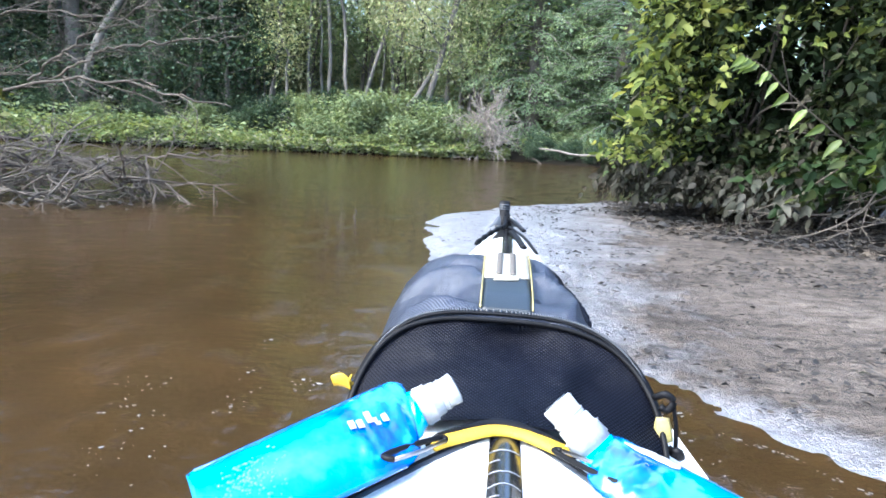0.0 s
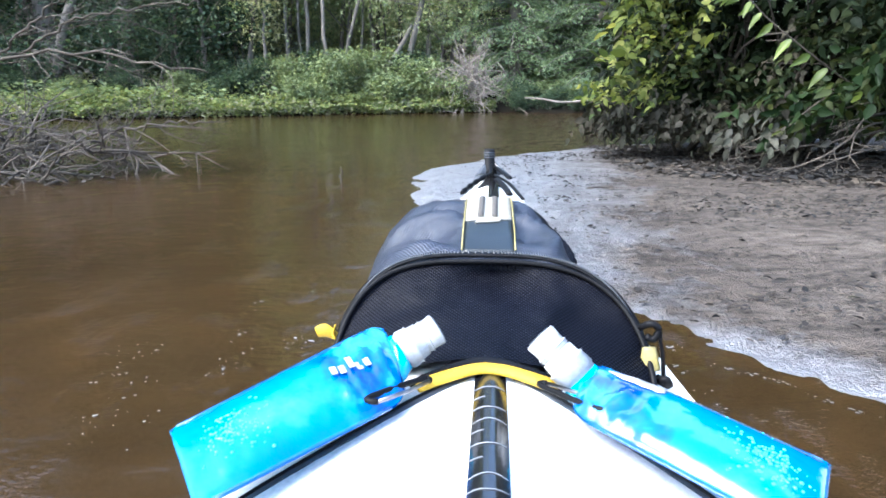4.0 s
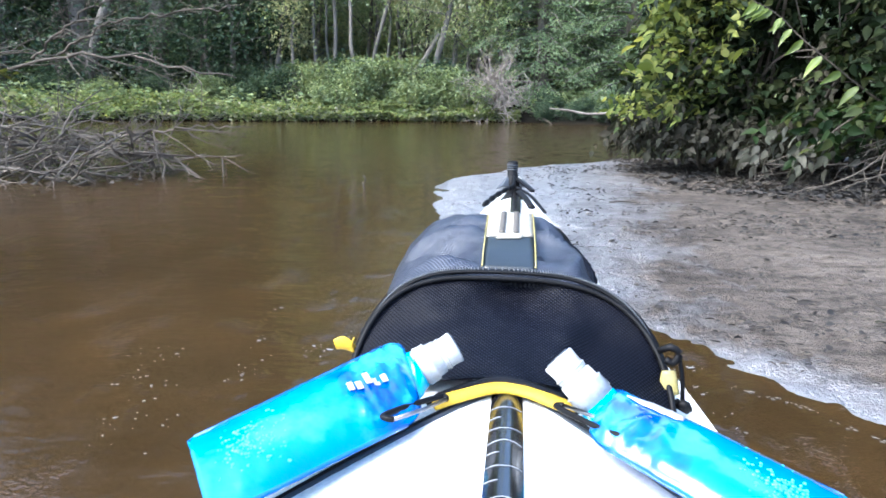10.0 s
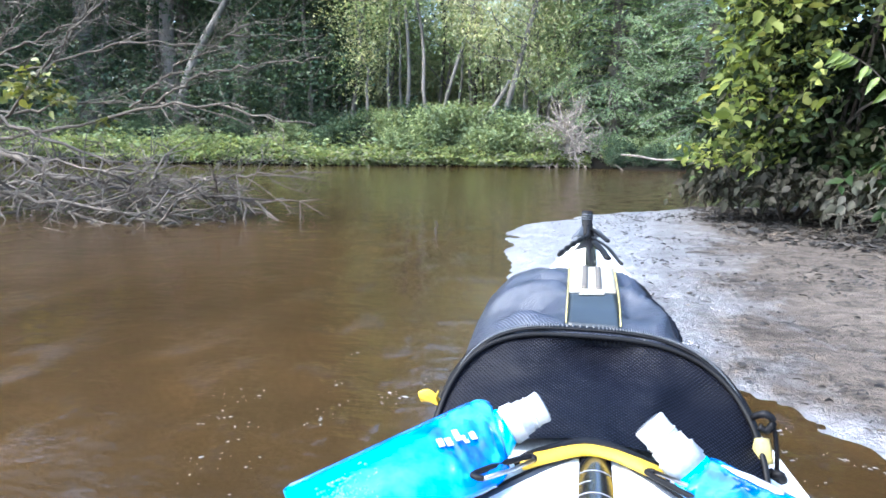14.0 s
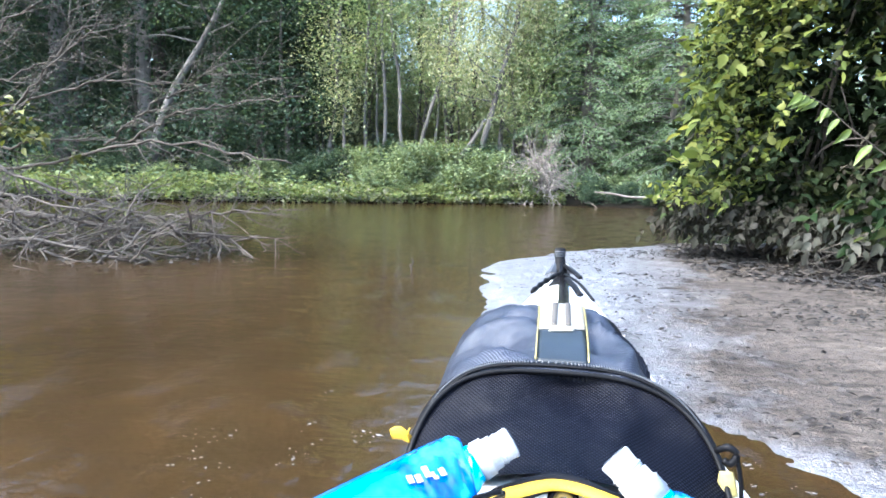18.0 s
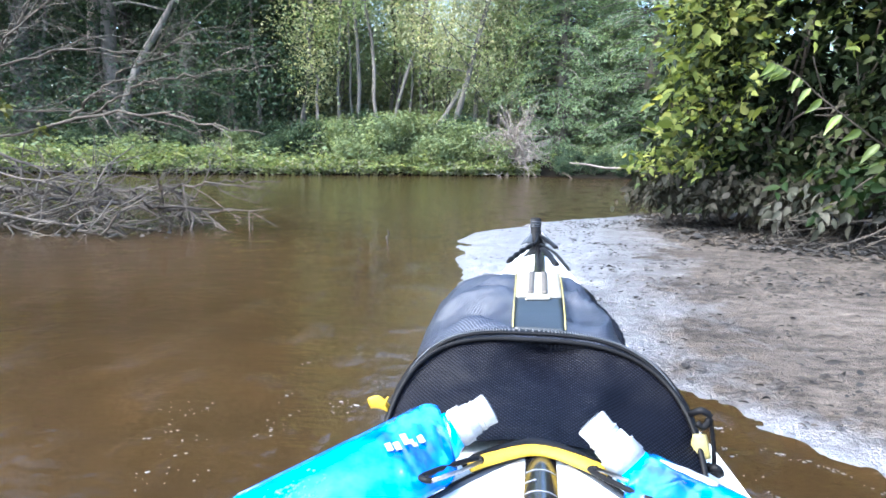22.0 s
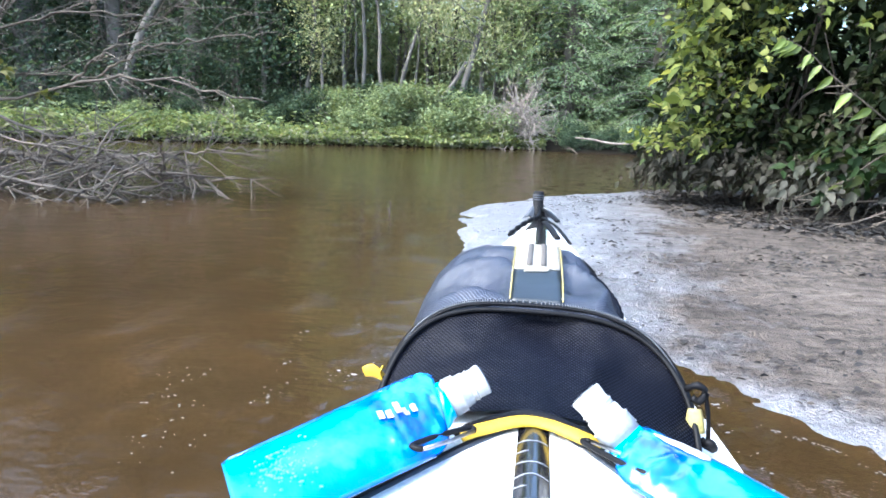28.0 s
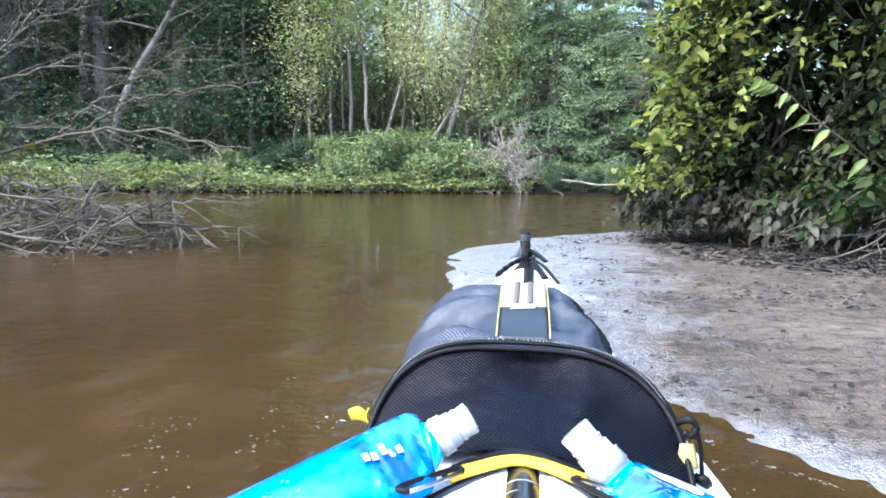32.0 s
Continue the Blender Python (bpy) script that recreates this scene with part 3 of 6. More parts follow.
# trees that stand out at the water side
stand(make_tree("pale grey leaning trunk with few green boughs", 11, 9.0, 0.10, 5.0, 0.10, M_LEAF_DARK, M_BARK_PALE, 90, 45, 0.2, [(0, 0, 0), (0.08, 0, 0.35), (0.30, 0, 1.15), (0.62, 0.05, 1.95), (1.10, 0.05, 2.65), (1.62, 0.1, 3.5), (2.5, 0.2, 5.2), (3.6, 0.3, 7.5), (4.3, 0.3, 9.0)]), -9.43, 14.6)
stand(make_tree("slender pale trunk, snapped bark patches, thin green crown", 12, 9.5, 0.062, 1.3, 0.072, M_LEAF_MID, M_BARK_PALE, 120, 40, 0.07, (0.8, 0.1), 0.2), -5.27, 15.0)
for k, (x, y, h, g, lean) in enumerate([(-3.95, 15.0, 8.5, 0.042, -0.1), (-4.13, 15.2, 7.5, 0.030, -0.15), (-3.40, 14.9, 7.0, 0.040, -0.8), (-3.38, 15.1, 6.5, 0.042, 1.7), (-4.43, 15.1, 8.0, 0.036, 0.1), (-4.66, 14.7, 3.6, 0.035, -0.5), (-3.0, 16.0, 8.5, 0.034, 0.1)]):
    stand(make_tree("thin bare grey sapling trunk with sparse crown", 20 + k, h, g, 0.35 * h, 0.068, M_LEAF_OLIVE if k % 2 else M_LEAF_MID, M_BARK if k in (2, 5) else M_BARK_PALE, 60, 42, 0.12, (lean, 0.0), 0.20), x, y)
willow = stand(make_tree("grey-olive willow with forked arching stem and feathery crown", 31, 6.5, 0.065, 1.6, 0.072, M_LEAF_OLIVE, M_BARK_PALE, 270, 60, 0.20, (1.5, 0.0), 0.24, 0.28, 0.9), -2.0, 15.0)
part("side_stem", data_mesh("side_stem", *tube(curve_points([(-0.75, 0.05, -0.3), (-0.5, 0.0, 0.35), (-0.05, 0.0, 0.95), (0.28, 0.0, 1.5)], 12), [0.055, 0.05, 0.045], 8), M_BARK_PALE), willow)
stand(make_tree("grey-olive willow with thin drooping foliage", 32, 7.0, 0.055, 1.3, 0.072, M_LEAF_OLIVE, M_BARK, 250, 60, 0.18, (0.3, 0.0), 0.26, 0.28, 0.9), -1.5, 15.7)
rng = np.random.default_rng(17)
poles = [make_tree("thin dark trunk standing in the wood", 35 + k, h, g, 4.5, 0.08, M_LEAF_OLIVE, bark, 10, 10, 0.08, (lean, 0.1), 0.25, limbs=9, bare=True) for k, (h, g, lean, bark) in enumerate([(8.5, 0.040, 0.3, M_BARK_DIM), (9.0, 0.055, -0.4, M_BARK_DIM), (7.5, 0.022, 0.6, M_BARK)])]
for i, (x, y) in enumerate([(-5.8, 16.6), (-2.2, 16.2), (-4.9, 16.9), (-0.22, 16.0), (-0.05, 16.4), (-5.6, 15.6), (-3.6, 16.6), (-2.75, 16.9), (-2.35, 15.8), (-1.2, 16.8), (-0.75, 16.3), (-0.4, 17.2), (-6.6, 16.2), (-7.2, 15.6), (1.4, 16.4)]):
    turn, size = rng.uniform(0, 6.28), rng.uniform(0.85, 1.1)
    stand(poles[i], x, y, turn, size) if i < 3 else again(poles[i % 3], x, y, turn, size)
for x, y, g in ((-11.3, 17.0, 0.15), (-10.75, 17.0, 0.17), (-6.5, 17.4, 0.11)):
    stand(make_tree("tall dark brown trunk in the deep wood", 38 + int(10 * g * x), 11.0, g, 6.0, 0.10, M_LEAF_DARK, M_BARK_DIM, 60, 50, 0.18, (0.6, 0.1), 0.4), x, y)
first = stand(make_conifer("tall grey-green tree with layered drooping boughs", 41, 6.8, 0.15, 2.1), 0.45, 15.8)
second = stand(make_conifer("grey-green tree with boughs drooping to the bank", 42, 6.0, 0.14, 2.3), 2.3, 15.4)
again(first, 4.3, 16.6, 2.1, 0.95)
again(second, 1.5, 18.0, 4.0, 1.1)
again(first, 6.6, 17.0, 4.2, 1.0)
again(second, 9.2, 17.5, 1.2, 1.1)

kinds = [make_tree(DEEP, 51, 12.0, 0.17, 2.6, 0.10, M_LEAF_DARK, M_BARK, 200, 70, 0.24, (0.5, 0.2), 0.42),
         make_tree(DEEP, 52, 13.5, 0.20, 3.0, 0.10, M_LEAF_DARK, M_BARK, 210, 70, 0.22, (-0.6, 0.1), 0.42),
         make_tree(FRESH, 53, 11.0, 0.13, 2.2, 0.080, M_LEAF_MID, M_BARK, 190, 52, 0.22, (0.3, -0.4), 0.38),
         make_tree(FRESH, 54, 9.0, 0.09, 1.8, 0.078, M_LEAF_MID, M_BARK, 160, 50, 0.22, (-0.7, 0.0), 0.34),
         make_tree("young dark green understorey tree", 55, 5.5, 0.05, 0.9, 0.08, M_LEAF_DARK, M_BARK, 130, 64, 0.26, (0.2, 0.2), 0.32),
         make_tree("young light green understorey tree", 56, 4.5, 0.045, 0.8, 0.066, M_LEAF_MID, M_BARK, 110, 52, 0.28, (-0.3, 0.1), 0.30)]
rng = np.random.default_rng(7)
spots = [(-13.0, 13.4, 4), (-7.4, 16.2, 4), (-6.4, 16.2, 5), (-8.8, 16.6, 1), (-6.9, 17.4, 2), (-10.4, 16.2, 0), (-12.2, 15.2, 1), (-13.6, 13.8, 2), (-5.1, 18.2, 0), (-3.0, 17.6, 3),
         (-0.4, 16.9, 3), (-1.2, 18.2, 0), (-3.9, 19.6, 1), (-0.1, 19.6, 1), (-15.2, 13.2, 0), (-16.5, 14.5, 5), (-8.4, 17.6, 5), (-6.3, 15.3, 5), (-1.0, 16.0, 4), (12, 18.5, 0), (-19, 12.5, 1), (-11.9, 15.4, 5), (-10.9, 17.0, 4), (-6.9, 15.3, 5), (-4.9, 16.6, 5), (-2.7, 16.2, 5), (-1.2, 15.6, 5), (-3.5, 16.6, 4), (-6.0, 16.4, 5), (-13.2, 14.2, 5), (-0.4, 15.9, 5)]
for row, y0 in enumerate((20.5, 24.0, 29.0)):
    for x in np.arange(-26 - 3 * row, 20 + 3 * row, 3.3 + 0.7 * row):
        if x > -6 and rng.uniform() < 0.35:
            continue
        spots.append((x + rng.uniform(-0.9, 0.9), y0 + rng.uniform(-1.2, 1.2) - 0.12 * max(0, -x - 8), int(rng.integers(0, 4))))
        if row < 2 and rng.uniform() < 0.75:
            spots.append((x + rng.uniform(-1.4, 1.4), y0 + rng.uniform(-1.5, 1.5) - 0.12 * max(0, -x - 8), int(rng.integers(4, 6))))
used = set()
for x, y, k in spots:
    # darker crowns to the left, haze-paled ones to the right
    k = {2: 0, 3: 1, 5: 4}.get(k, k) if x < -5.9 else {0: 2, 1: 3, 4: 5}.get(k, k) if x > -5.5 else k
    turn, size = rng.uniform(0, 6.28), rng.uniform(0.88, 1.15) * (0.6 if x > -6.0 and k < 4 else 1.0)
    if k in used:
        again(kinds[k], x, y, turn, size)
    else:
        used.add(k)
        stand(kinds[k], x, y, turn, size)


# ---- shrubs and shore plants ----
def make_shrub(label, seed, height, width, leaf, mat, clumps=60, per=40):
    rng = np.random.default_rng(seed)
    shrub = thing("shrub", label, "shrub", "shrubs on the far bank")
    stems, tips = [], []
    for i in range(14):
        a, r = rng.uniform(0, 6.28), rng.uniform(0.1, 1) * width
        tip = np.array([math.cos(a) * r, math.sin(a) * r, height * (1 - 0.45 * (r / width) ** 2) * rng.uniform(0.75, 1)])
        pts = curve_points([(0.1 * math.cos(a), 0.1 * math.sin(a), -0.1), tip * (0.45, 0.45, 0.6), tip], 6)
        stems.append(tube(pts, [0.014, 0.004], 4)), tips.append(pts)
    tagged(part("stem_cluster", data_mesh("stem_cluster", *joined(stems), M_BARK), shrub), kind="stuff")
    pool = np.concatenate([t[2:] for t in tips])
    c = pool[rng.integers(0, len(pool), clumps)] + rng.normal(0, 0.12, (clumps, 3))
    c[:, 2] = np.maximum(c[:, 2], 0.05)
    part("foliage", scatter_leaves("foliage", c, 0.13, per, leaf, mat, rng, 0.3, 0.6), shrub)
    return shrub


shrubs = [make_shrub("leafy mid-green shrub on the river bank", 61, 1.0, 0.75, 0.075, M_SHRUB, 75, 56),
          make_shrub("broad leafy green shrub overhanging the bank", 62, 0.85, 0.9, 0.078, M_SHRUB, 80, 56),
          make_shrub("dark green tangled shrub on the river bank", 63, 0.9, 0.7, 0.072, M_LEAF_DARK, 70, 52)]
places = [(-0.9, 13.6, 1, 0.75), (-1.5, 13.7, 0, 0.9), (-2.1, 13.4, 1, 0.8), (-2.4, 14.0, 0, 1.0), (-3.1, 13.5, 0, 0.95), (-3.4, 13.0, 1, 0.7), (-4.0, 13.6, 0, 0.85), (-4.7, 13.8, 2, 0.9), (-5.4, 13.7, 2, 0.8),
          (-6.3, 13.8, 0, 0.7), (-7.2, 13.6, 2, 0.7), (-8.3, 13.4, 1, 0.7), (-9.4, 13.2, 2, 0.8), (-10.6, 12.7, 0, 0.7), (-12.0, 12.2, 2, 0.8), (-13.6, 11.6, 1, 0.8), (-1.7, 14.6, 2, 1.1), (-3.6, 14.7, 2, 1.1),
          (-5.8, 14.8, 2, 1.0), (-7.9, 14.8, 2, 1.0), (0.5, 14.1, 2, 0.55), (1.3, 14.3, 1, 0.6), (2.4, 14.2, 1, 0.7), (3.6, 14.3, 2, 0.8), (5.0, 14.2, 1, 0.9), (0.7, 13.75, 2, 0.5), (1.2, 13.6, 2, 0.45), (1.8, 13.7, 2, 0.5), (2.4, 13.6, 2, 0.5), (3.1, 13.7, 2, 0.55), (3.9, 13.7, 2, 0.6), (0.45, 13.3, 2, 0.4), (1.0, 13.25, 2, 0.35), (1.6, 13.2, 2, 0.4), (2.2, 13.2, 2, 0.4), (2.9, 13.25, 2, 0.45), (3.6, 13.2, 2, 0.5), (-15.5, 11.0, 0, 0.9), (-9.6, 14.6, 2, 1.0)]
used = set()
for i, (x, y, k, s) in enumerate(places):
    s *= 0.72 if x < -5 else 0.95
    if k in used:
        again(shrubs[k], x, y, i * 1.7, s)
    else:
        used.add(k)
        stand(shrubs[k], x, y, i * 1.7, s)


def shore_plants():
    rng = np.random.default_rng(71)
    n = 40000
    x = rng.uniform(-17, 0.0, n)
    d = rng.uniform(0, 1, n) ** 1.25 * np.interp(x, [-17, -6, -3, 0], [2.0, 1.7, 0.8, 0.35])
    y = shore(x) + d - 0.16 + 0.12 * lattice(x, x, 1.7, 21)
    tall = np.interp(x, [-8, -5, -3, 0], [0.25, 0.22, 0.24, 0.2]) * (1.0 + 0.45 * lattice(x, y, 1.6, 22))
    h = rng.uniform(0.0, 1, n) ** 0.8 * tall * (0.7 + 0.3 * np.clip(d / 0.3, 0, 1))
    z = np.array([bank_z(a, b) for a, b in zip(x, y)]) + h + 0.01
    a = rng.uniform(0, 6.28, n)
    axis = np.stack([np.cos(a), np.sin(a) - 0.5, rng.uniform(-0.5, 0.6, n)], 1)
    L = rng.uniform(0.038, 0.095, n)
    nor = rng.normal(0, 0.5, (n, 3)) + (0, -0.45, 1)
    pos = np.stack([x, y, z], 1)
    pale = (rng.uniform(0, 1, n) < np.clip(0.55 - 2.6 * h, 0.03, 0.5)) & (d < 0.7)
    for name, m, mat, lab in (("shore_plants", ~pale, M_SHORE, "broad-leaved yellow-green plants along the water's edge"), ("silted_shore_plants", pale, M_SHORE_PALE, "pale grey-green silt-dulled leaves at the waterline")):
        tagged(new(name, leaf_mesh(name, pos[m], axis[m], nor[m], L[m], L[m] * 0.6, mat)), lab, "plants", kind="stuff")
    n = 16000
    x, d = rng.uniform(-20, 12, n), rng.uniform(0.2, 9, n)
    y = shore(x) + d
    z = np.array([bank_z(a, b) for a, b in zip(x, y)]) + rng.uniform(0, 0.35, n)
    a = rng.uniform(0, 6.28, n)
    L = rng.uniform(0.08, 0.16, n)
    tagged(new("undergrowth", leaf_mesh("undergrowth", np.stack([x, y, z], 1), np.stack([np.cos(a), np.sin(a), rng.uniform(-.3, .5, n)], 1), rng.normal(0, .4, (n, 3)) + (0, 0, 1), L, L * 0.55, M_SHRUB)),
           "low green undergrowth on the forest floor", "undergrowth", kind="stuff")


shore_plants()


def far_woods():
    """The depth of the wood behind the first trees: ragged masses of leaves."""
    rng = np.random.default_rng(75)
    c = []
    pale = []
    for i in range(3900):
        x = rng.uniform(-42, 34) if i < 2200 else rng.uniform(-40, -9)
        y = rng.uniform(27, 36) - 0.1 * max(0, -x - 8)
        top = 3.6 + 2.6 * blob_noise(x, 3.0, 0.35) + (10.0 if x < -9 else 0.0)
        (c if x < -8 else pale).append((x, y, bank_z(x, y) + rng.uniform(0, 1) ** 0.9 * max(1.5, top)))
    for pts, mat, lab in ((c, M_LEAF_DARK, "dim green depth of the wood behind the first trees"), (pale, M_LEAF_MID, "grey-green wood behind the conifers and willows, haze put into its leaf colour")):
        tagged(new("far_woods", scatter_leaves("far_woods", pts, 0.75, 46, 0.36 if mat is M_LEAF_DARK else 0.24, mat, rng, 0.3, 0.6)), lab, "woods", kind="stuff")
    c = []
    for i in range(800):
        x = rng.uniform(-19, 9)
        y = float(shore(x)) + rng.uniform(2.6, 8.5)
        if -6 < x and y < 17.5:
            continue
        c.append((x, y, bank_z(x, y) + rng.uniform(0.2, 1) * (1.7 + 1.3 * blob_noise(x, y, 0.5))))
    brush = []
    for i in range(1000):
        x = rng.uniform(-6.2, 0.2)
        y = rng.uniform(16.4, 20.5)
        brush.append((x, y, bank_z(x, y) + rng.uniform(0.0, 1) * (3.6 + 2.6 * blob_noise(x, y, 0.5))))
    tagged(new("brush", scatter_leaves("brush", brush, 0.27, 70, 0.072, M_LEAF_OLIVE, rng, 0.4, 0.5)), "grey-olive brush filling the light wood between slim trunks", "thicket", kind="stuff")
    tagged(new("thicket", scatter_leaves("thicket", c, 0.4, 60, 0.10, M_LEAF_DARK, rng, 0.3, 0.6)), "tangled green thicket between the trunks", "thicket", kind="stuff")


far_woods()


def twig_spray(rng, start, direction, length, radius, depth, out, bend=0.16):
    """Forking bare twigs, collected as tubes in out."""
    direction = direction / np.linalg.norm(direction)
    pts = [start]
    d = direction
    n = 4
    for _ in range(n):
        d = d + rng.normal(0, bend, 3) * 0.5
        d /= np.linalg.norm(d)
        pts.append(pts[-1] + d * length / n)
    out.append(tube(np.array(pts), [radius, radius * 0.45], 5 if radius > 0.006 else 4))
    if depth:
        for k in range(int(rng.integers(2, 5))):
            i = int(rng.integers(1, n + 1))
            sd = d + rng.normal(0, 0.75, 3)
            twig_spray(rng, pts[i], sd, length * rng.uniform(0.35, 0.65), radius * 0.5, depth - 1, out, bend)


def dead_bush():
    rng = np.random.default_rng(81)
    ob = thing("dead_bush", "bleached grey tangle of dead bare branches at the waterline", "dead bush", place=(-0.48, 13.4, 0))
    stems = [([(0.12, -0.1, -0.1), (0.05, 0, 0.35), (-0.2, 0.1, 0.85)], 0.03), ([(0.0, 0, -0.1), (0.02, 0, 0.4), (0.15, 0, 0.8)], 0.025), ([(0.2, -0.2, -0.1), (0.22, -0.1, 0.3), (0.1, 0, 0.7)], 0.02)]
    for p, r in stems:
        part("stem", data_mesh("stem", *tube(curve_points(p, 9), [r, r * 0.5], 6), M_BLEACHED), ob)
    out = []
    for i in range(95):
        a = rng.uniform(0, 6.28)
        twig_spray(rng, np.array([rng.uniform(-0.15, 0.2), rng.uniform(-0.1, 0.1), rng.uniform(0.15, 0.85)]), np.array([math.cos(a) * 0.7, math.sin(a) * 0.5, rng.uniform(-0.9, 1.0)]), rng.uniform(0.3, 0.62), 0.012, 2, out)
    tw = part("twig_tangle", data_mesh("twig_tangle", *joined(out), M_BLEACHED), ob)
    tagged(tw, kind="stuff")


dead_bush()


def bank_logs():
    lg = curve_points([(0.55, 12.95, 0.27), (0.85, 12.9, 0.25), (1.25, 12.9, 0.19), (1.8, 12.95, 0.22), (2.5, 13.3, 0.15)], 18)
    tagged(new("fallen_log", data_mesh("fallen_log", *tube(lg, [0.012, 0.019, 0.020, 0.022], 8), M_BLEACHED)), "bleached fallen branch lying along the far bank", "log")
    st = curve_points([(0.40, 13.3, 0.10), (0.52, 12.9, 0.05), (0.62, 12.6, -0.03)], 6)
    tagged(new("stick", data_mesh("stick", *tube(st, [0.007, 0.012], 6), M_DEAD)), "pale stick standing in the shallow water", "stick")


bank_logs()
weed = curve_points([(-0.90, 4.05, -0.05), (-0.895, 4.05, 0.015), (-0.905, 4.05, 0.035), (-0.885, 4.05, 0.055), (-0.90, 4.05, 0.085)], 12)
tagged(new("stick", data_mesh("stick", *tube(weed, [0.007, 0.006, 0.004], 6), M_DEAD)), "short crooked twig sticking out of the river", "stick")


# ---- the dead fallen tree on the water ----
def fallen_tree():
    rng = np.random.default_rng(91)
    ob = thing("fallen_tree", "fallen tree with bare grey branches over the water", "fallen tree", place=(-4.2, 4.5, 0.0))
    at = np.array([-4.2, 4.5, 0.0])
    limbs = [([(-6.5, 4.9, 0.35), (-4.3, 4.5, 0.52), (-3.6, 4.4, 0.62), (-2.75, 4.3, 0.77), (-2.1, 4.35, 0.69), (-1.8, 4.4, 0.64)], 0.014, 0),
             ([(-6.5, 4.7, 0.8), (-4.3, 4.5, 0.71), (-3.7, 4.45, 0.775), (-2.9, 4.5, 0.776)], 0.012, 0),
             ([(-6.5, 4.7, 0.6), (-4.3, 4.4, 0.41), (-3.85, 4.35, 0.27), (-3.4, 4.35, 0.22), (-2.8, 4.4, 0.147), (-2.3, 4.5, 0.11)], 0.026, 1),
             ([(-5.6, 4.8, 0.2), (-4.3, 4.4, 0.6), (-3.7, 4.3, 1.1), (-3.07, 4.2, 1.51)], 0.013, 0),
             ([(-3.15, 4.35, 0.74), (-2.75, 4.3, 1.0), (-2.3, 4.3, 1.22)], 0.009, 0),
             ([(-3.0, 4.4, 0.77), (-2.6, 4.4, 0.97), (-2.13, 4.4, 1.04), (-1.72, 4.4, 1.09)], 0.009, 0),
             ([(-3.2, 4.5, 0.2), (-2.5, 4.5, 0.28), (-2.15, 4.5, 0.31), (-1.75, 4.55, 0.33)], 0.010, 1),
             ([(-5.5, 4.6, 0.8), (-4.26, 4.4, 1.1), (-3.77, 4.4, 1.26), (-3.3, 4.4, 1.48)], 0.011, 0),
             ([(-4.6, 4.4, 0.75), (-4.2, 4.35, 0.64), (-3.65, 4.35, 0.46), (-3.1, 4.4, 0.3), (-2.55, 4.45, 0.11)], 0.015, 1),
             ([(-4.9, 4.0, 0.3), (-4.0, 3.9, 0.2), (-3.2, 3.9, 0.10), (-2.6, 4.0, 0.03)], 0.018, 1),
             ([(-4.5, 4.9, 0.9), (-3.9, 4.8, 1.35), (-3.6, 4.8, 1.9)], 0.013, 0),
             ([(-5.2, 4.6, 0.9), (-4.5, 4.5, 1.05), (-3.9, 4.4, 1.02), (-3.2, 4.4, 1.18), (-2.5, 4.4, 1.16)], 0.012, 0),
             ([(-5.2, 4.7, 1.2), (-4.5, 4.6, 1.5), (-4.0, 4.5, 1.62), (-3.3, 4.5, 1.95)], 0.012, 0),
             ([(-5.0, 4.4, 0.5), (-4.4, 4.3, 0.85), (-3.9, 4.2, 1.3), (-3.7, 4.2, 1.75)], 0.011, 0),
             ([(-4.9, 4.4, 0.5), (-4.1, 4.2, 0.45), (-3.5, 4.1, 0.36), (-2.7, 4.1, 0.30)], 0.012, 1)]
    out, dark = [], []
    for p, r, low in limbs:
        pts = curve_points(p, 26)
        pts[1:-1] += rng.normal(0, 0.011, (24, 3))
        part("branch", data_mesh("branch", *tube(pts - at, [r, r * 0.75, r * 0.3], 7), M_DEAD_DARK if low else M_DEAD), ob)
        for i in range(3, 26):
            if pts[i, 0] < -4.9 or pts[i, 0] > -2.15 or rng.uniform() < 0.4:
                continue
            d = unit(pts[i] - pts[i - 1]) + rng.normal(0, 0.55, 3) + np.array([0.35, 0, -0.2 if low else 0.25])
            twig_spray(rng, pts[i] - at, d, rng.uniform(0.2, 0.58), max(0.004, r * 0.36), 2, dark if low else out, 0.34)
    for i in range(270):
        s = np.array([rng.uniform(-4.7, -2.4), rng.uniform(3.85, 4.75), rng.uniform(0.0, 0.26)])
        twig_spray(rng, s - at, np.array([rng.uniform(-0.3, 1), rng.normal(0, 0.6), rng.uniform(-0.5, 0.6)]), rng.uniform(0.16, 0.46), rng.uniform(0.005, 0.010), 1, dark, 0.3)
    tagged(part("twig_tangle", data_mesh("twig_tangle", *joined(out), M_DEAD), ob), kind="stuff")
    tagged(part("brushwood", data_mesh("brushwood", *joined(dark), M_DEAD_DARK), ob, "damp brown twigs heaped at the waterline"), kind="stuff")
    for c, k, s in (((-3.70, 4.2, 0.87), 8, 0.07), ((-3.36, 4.3, 0.60), 1, 0.04), ((-3.35, 4.25, 0.5), 1, 0.05), ((-2.95, 4.3, 0.34), 1, 0.03), ((-3.92, 4.25, 0.80), 3, 0.06)):
        cs = np.array(c) - at + rng.normal(0, s * 0.9, (k, 3))
        tagged(part("leaf_spray", scatter_leaves("leaf_spray", cs, s * 0.7, 16, 0.06, M_SPRAY, rng, 0.3, 0.65, True), ob, "last yellow-green leaves on a branch"), kind="stuff")
    n = 130
    p = np.stack([rng.uniform(-4.6, -2.1, n), rng.normal(4.1, 0.35, n), np.full(n, 0.012) + rng.uniform(0, 0.05, n)], 1)
    p[:, 1] = np.clip(p[:, 1], 3.6, 5.2)
    a = rng.uniform(0, 6.28, n)
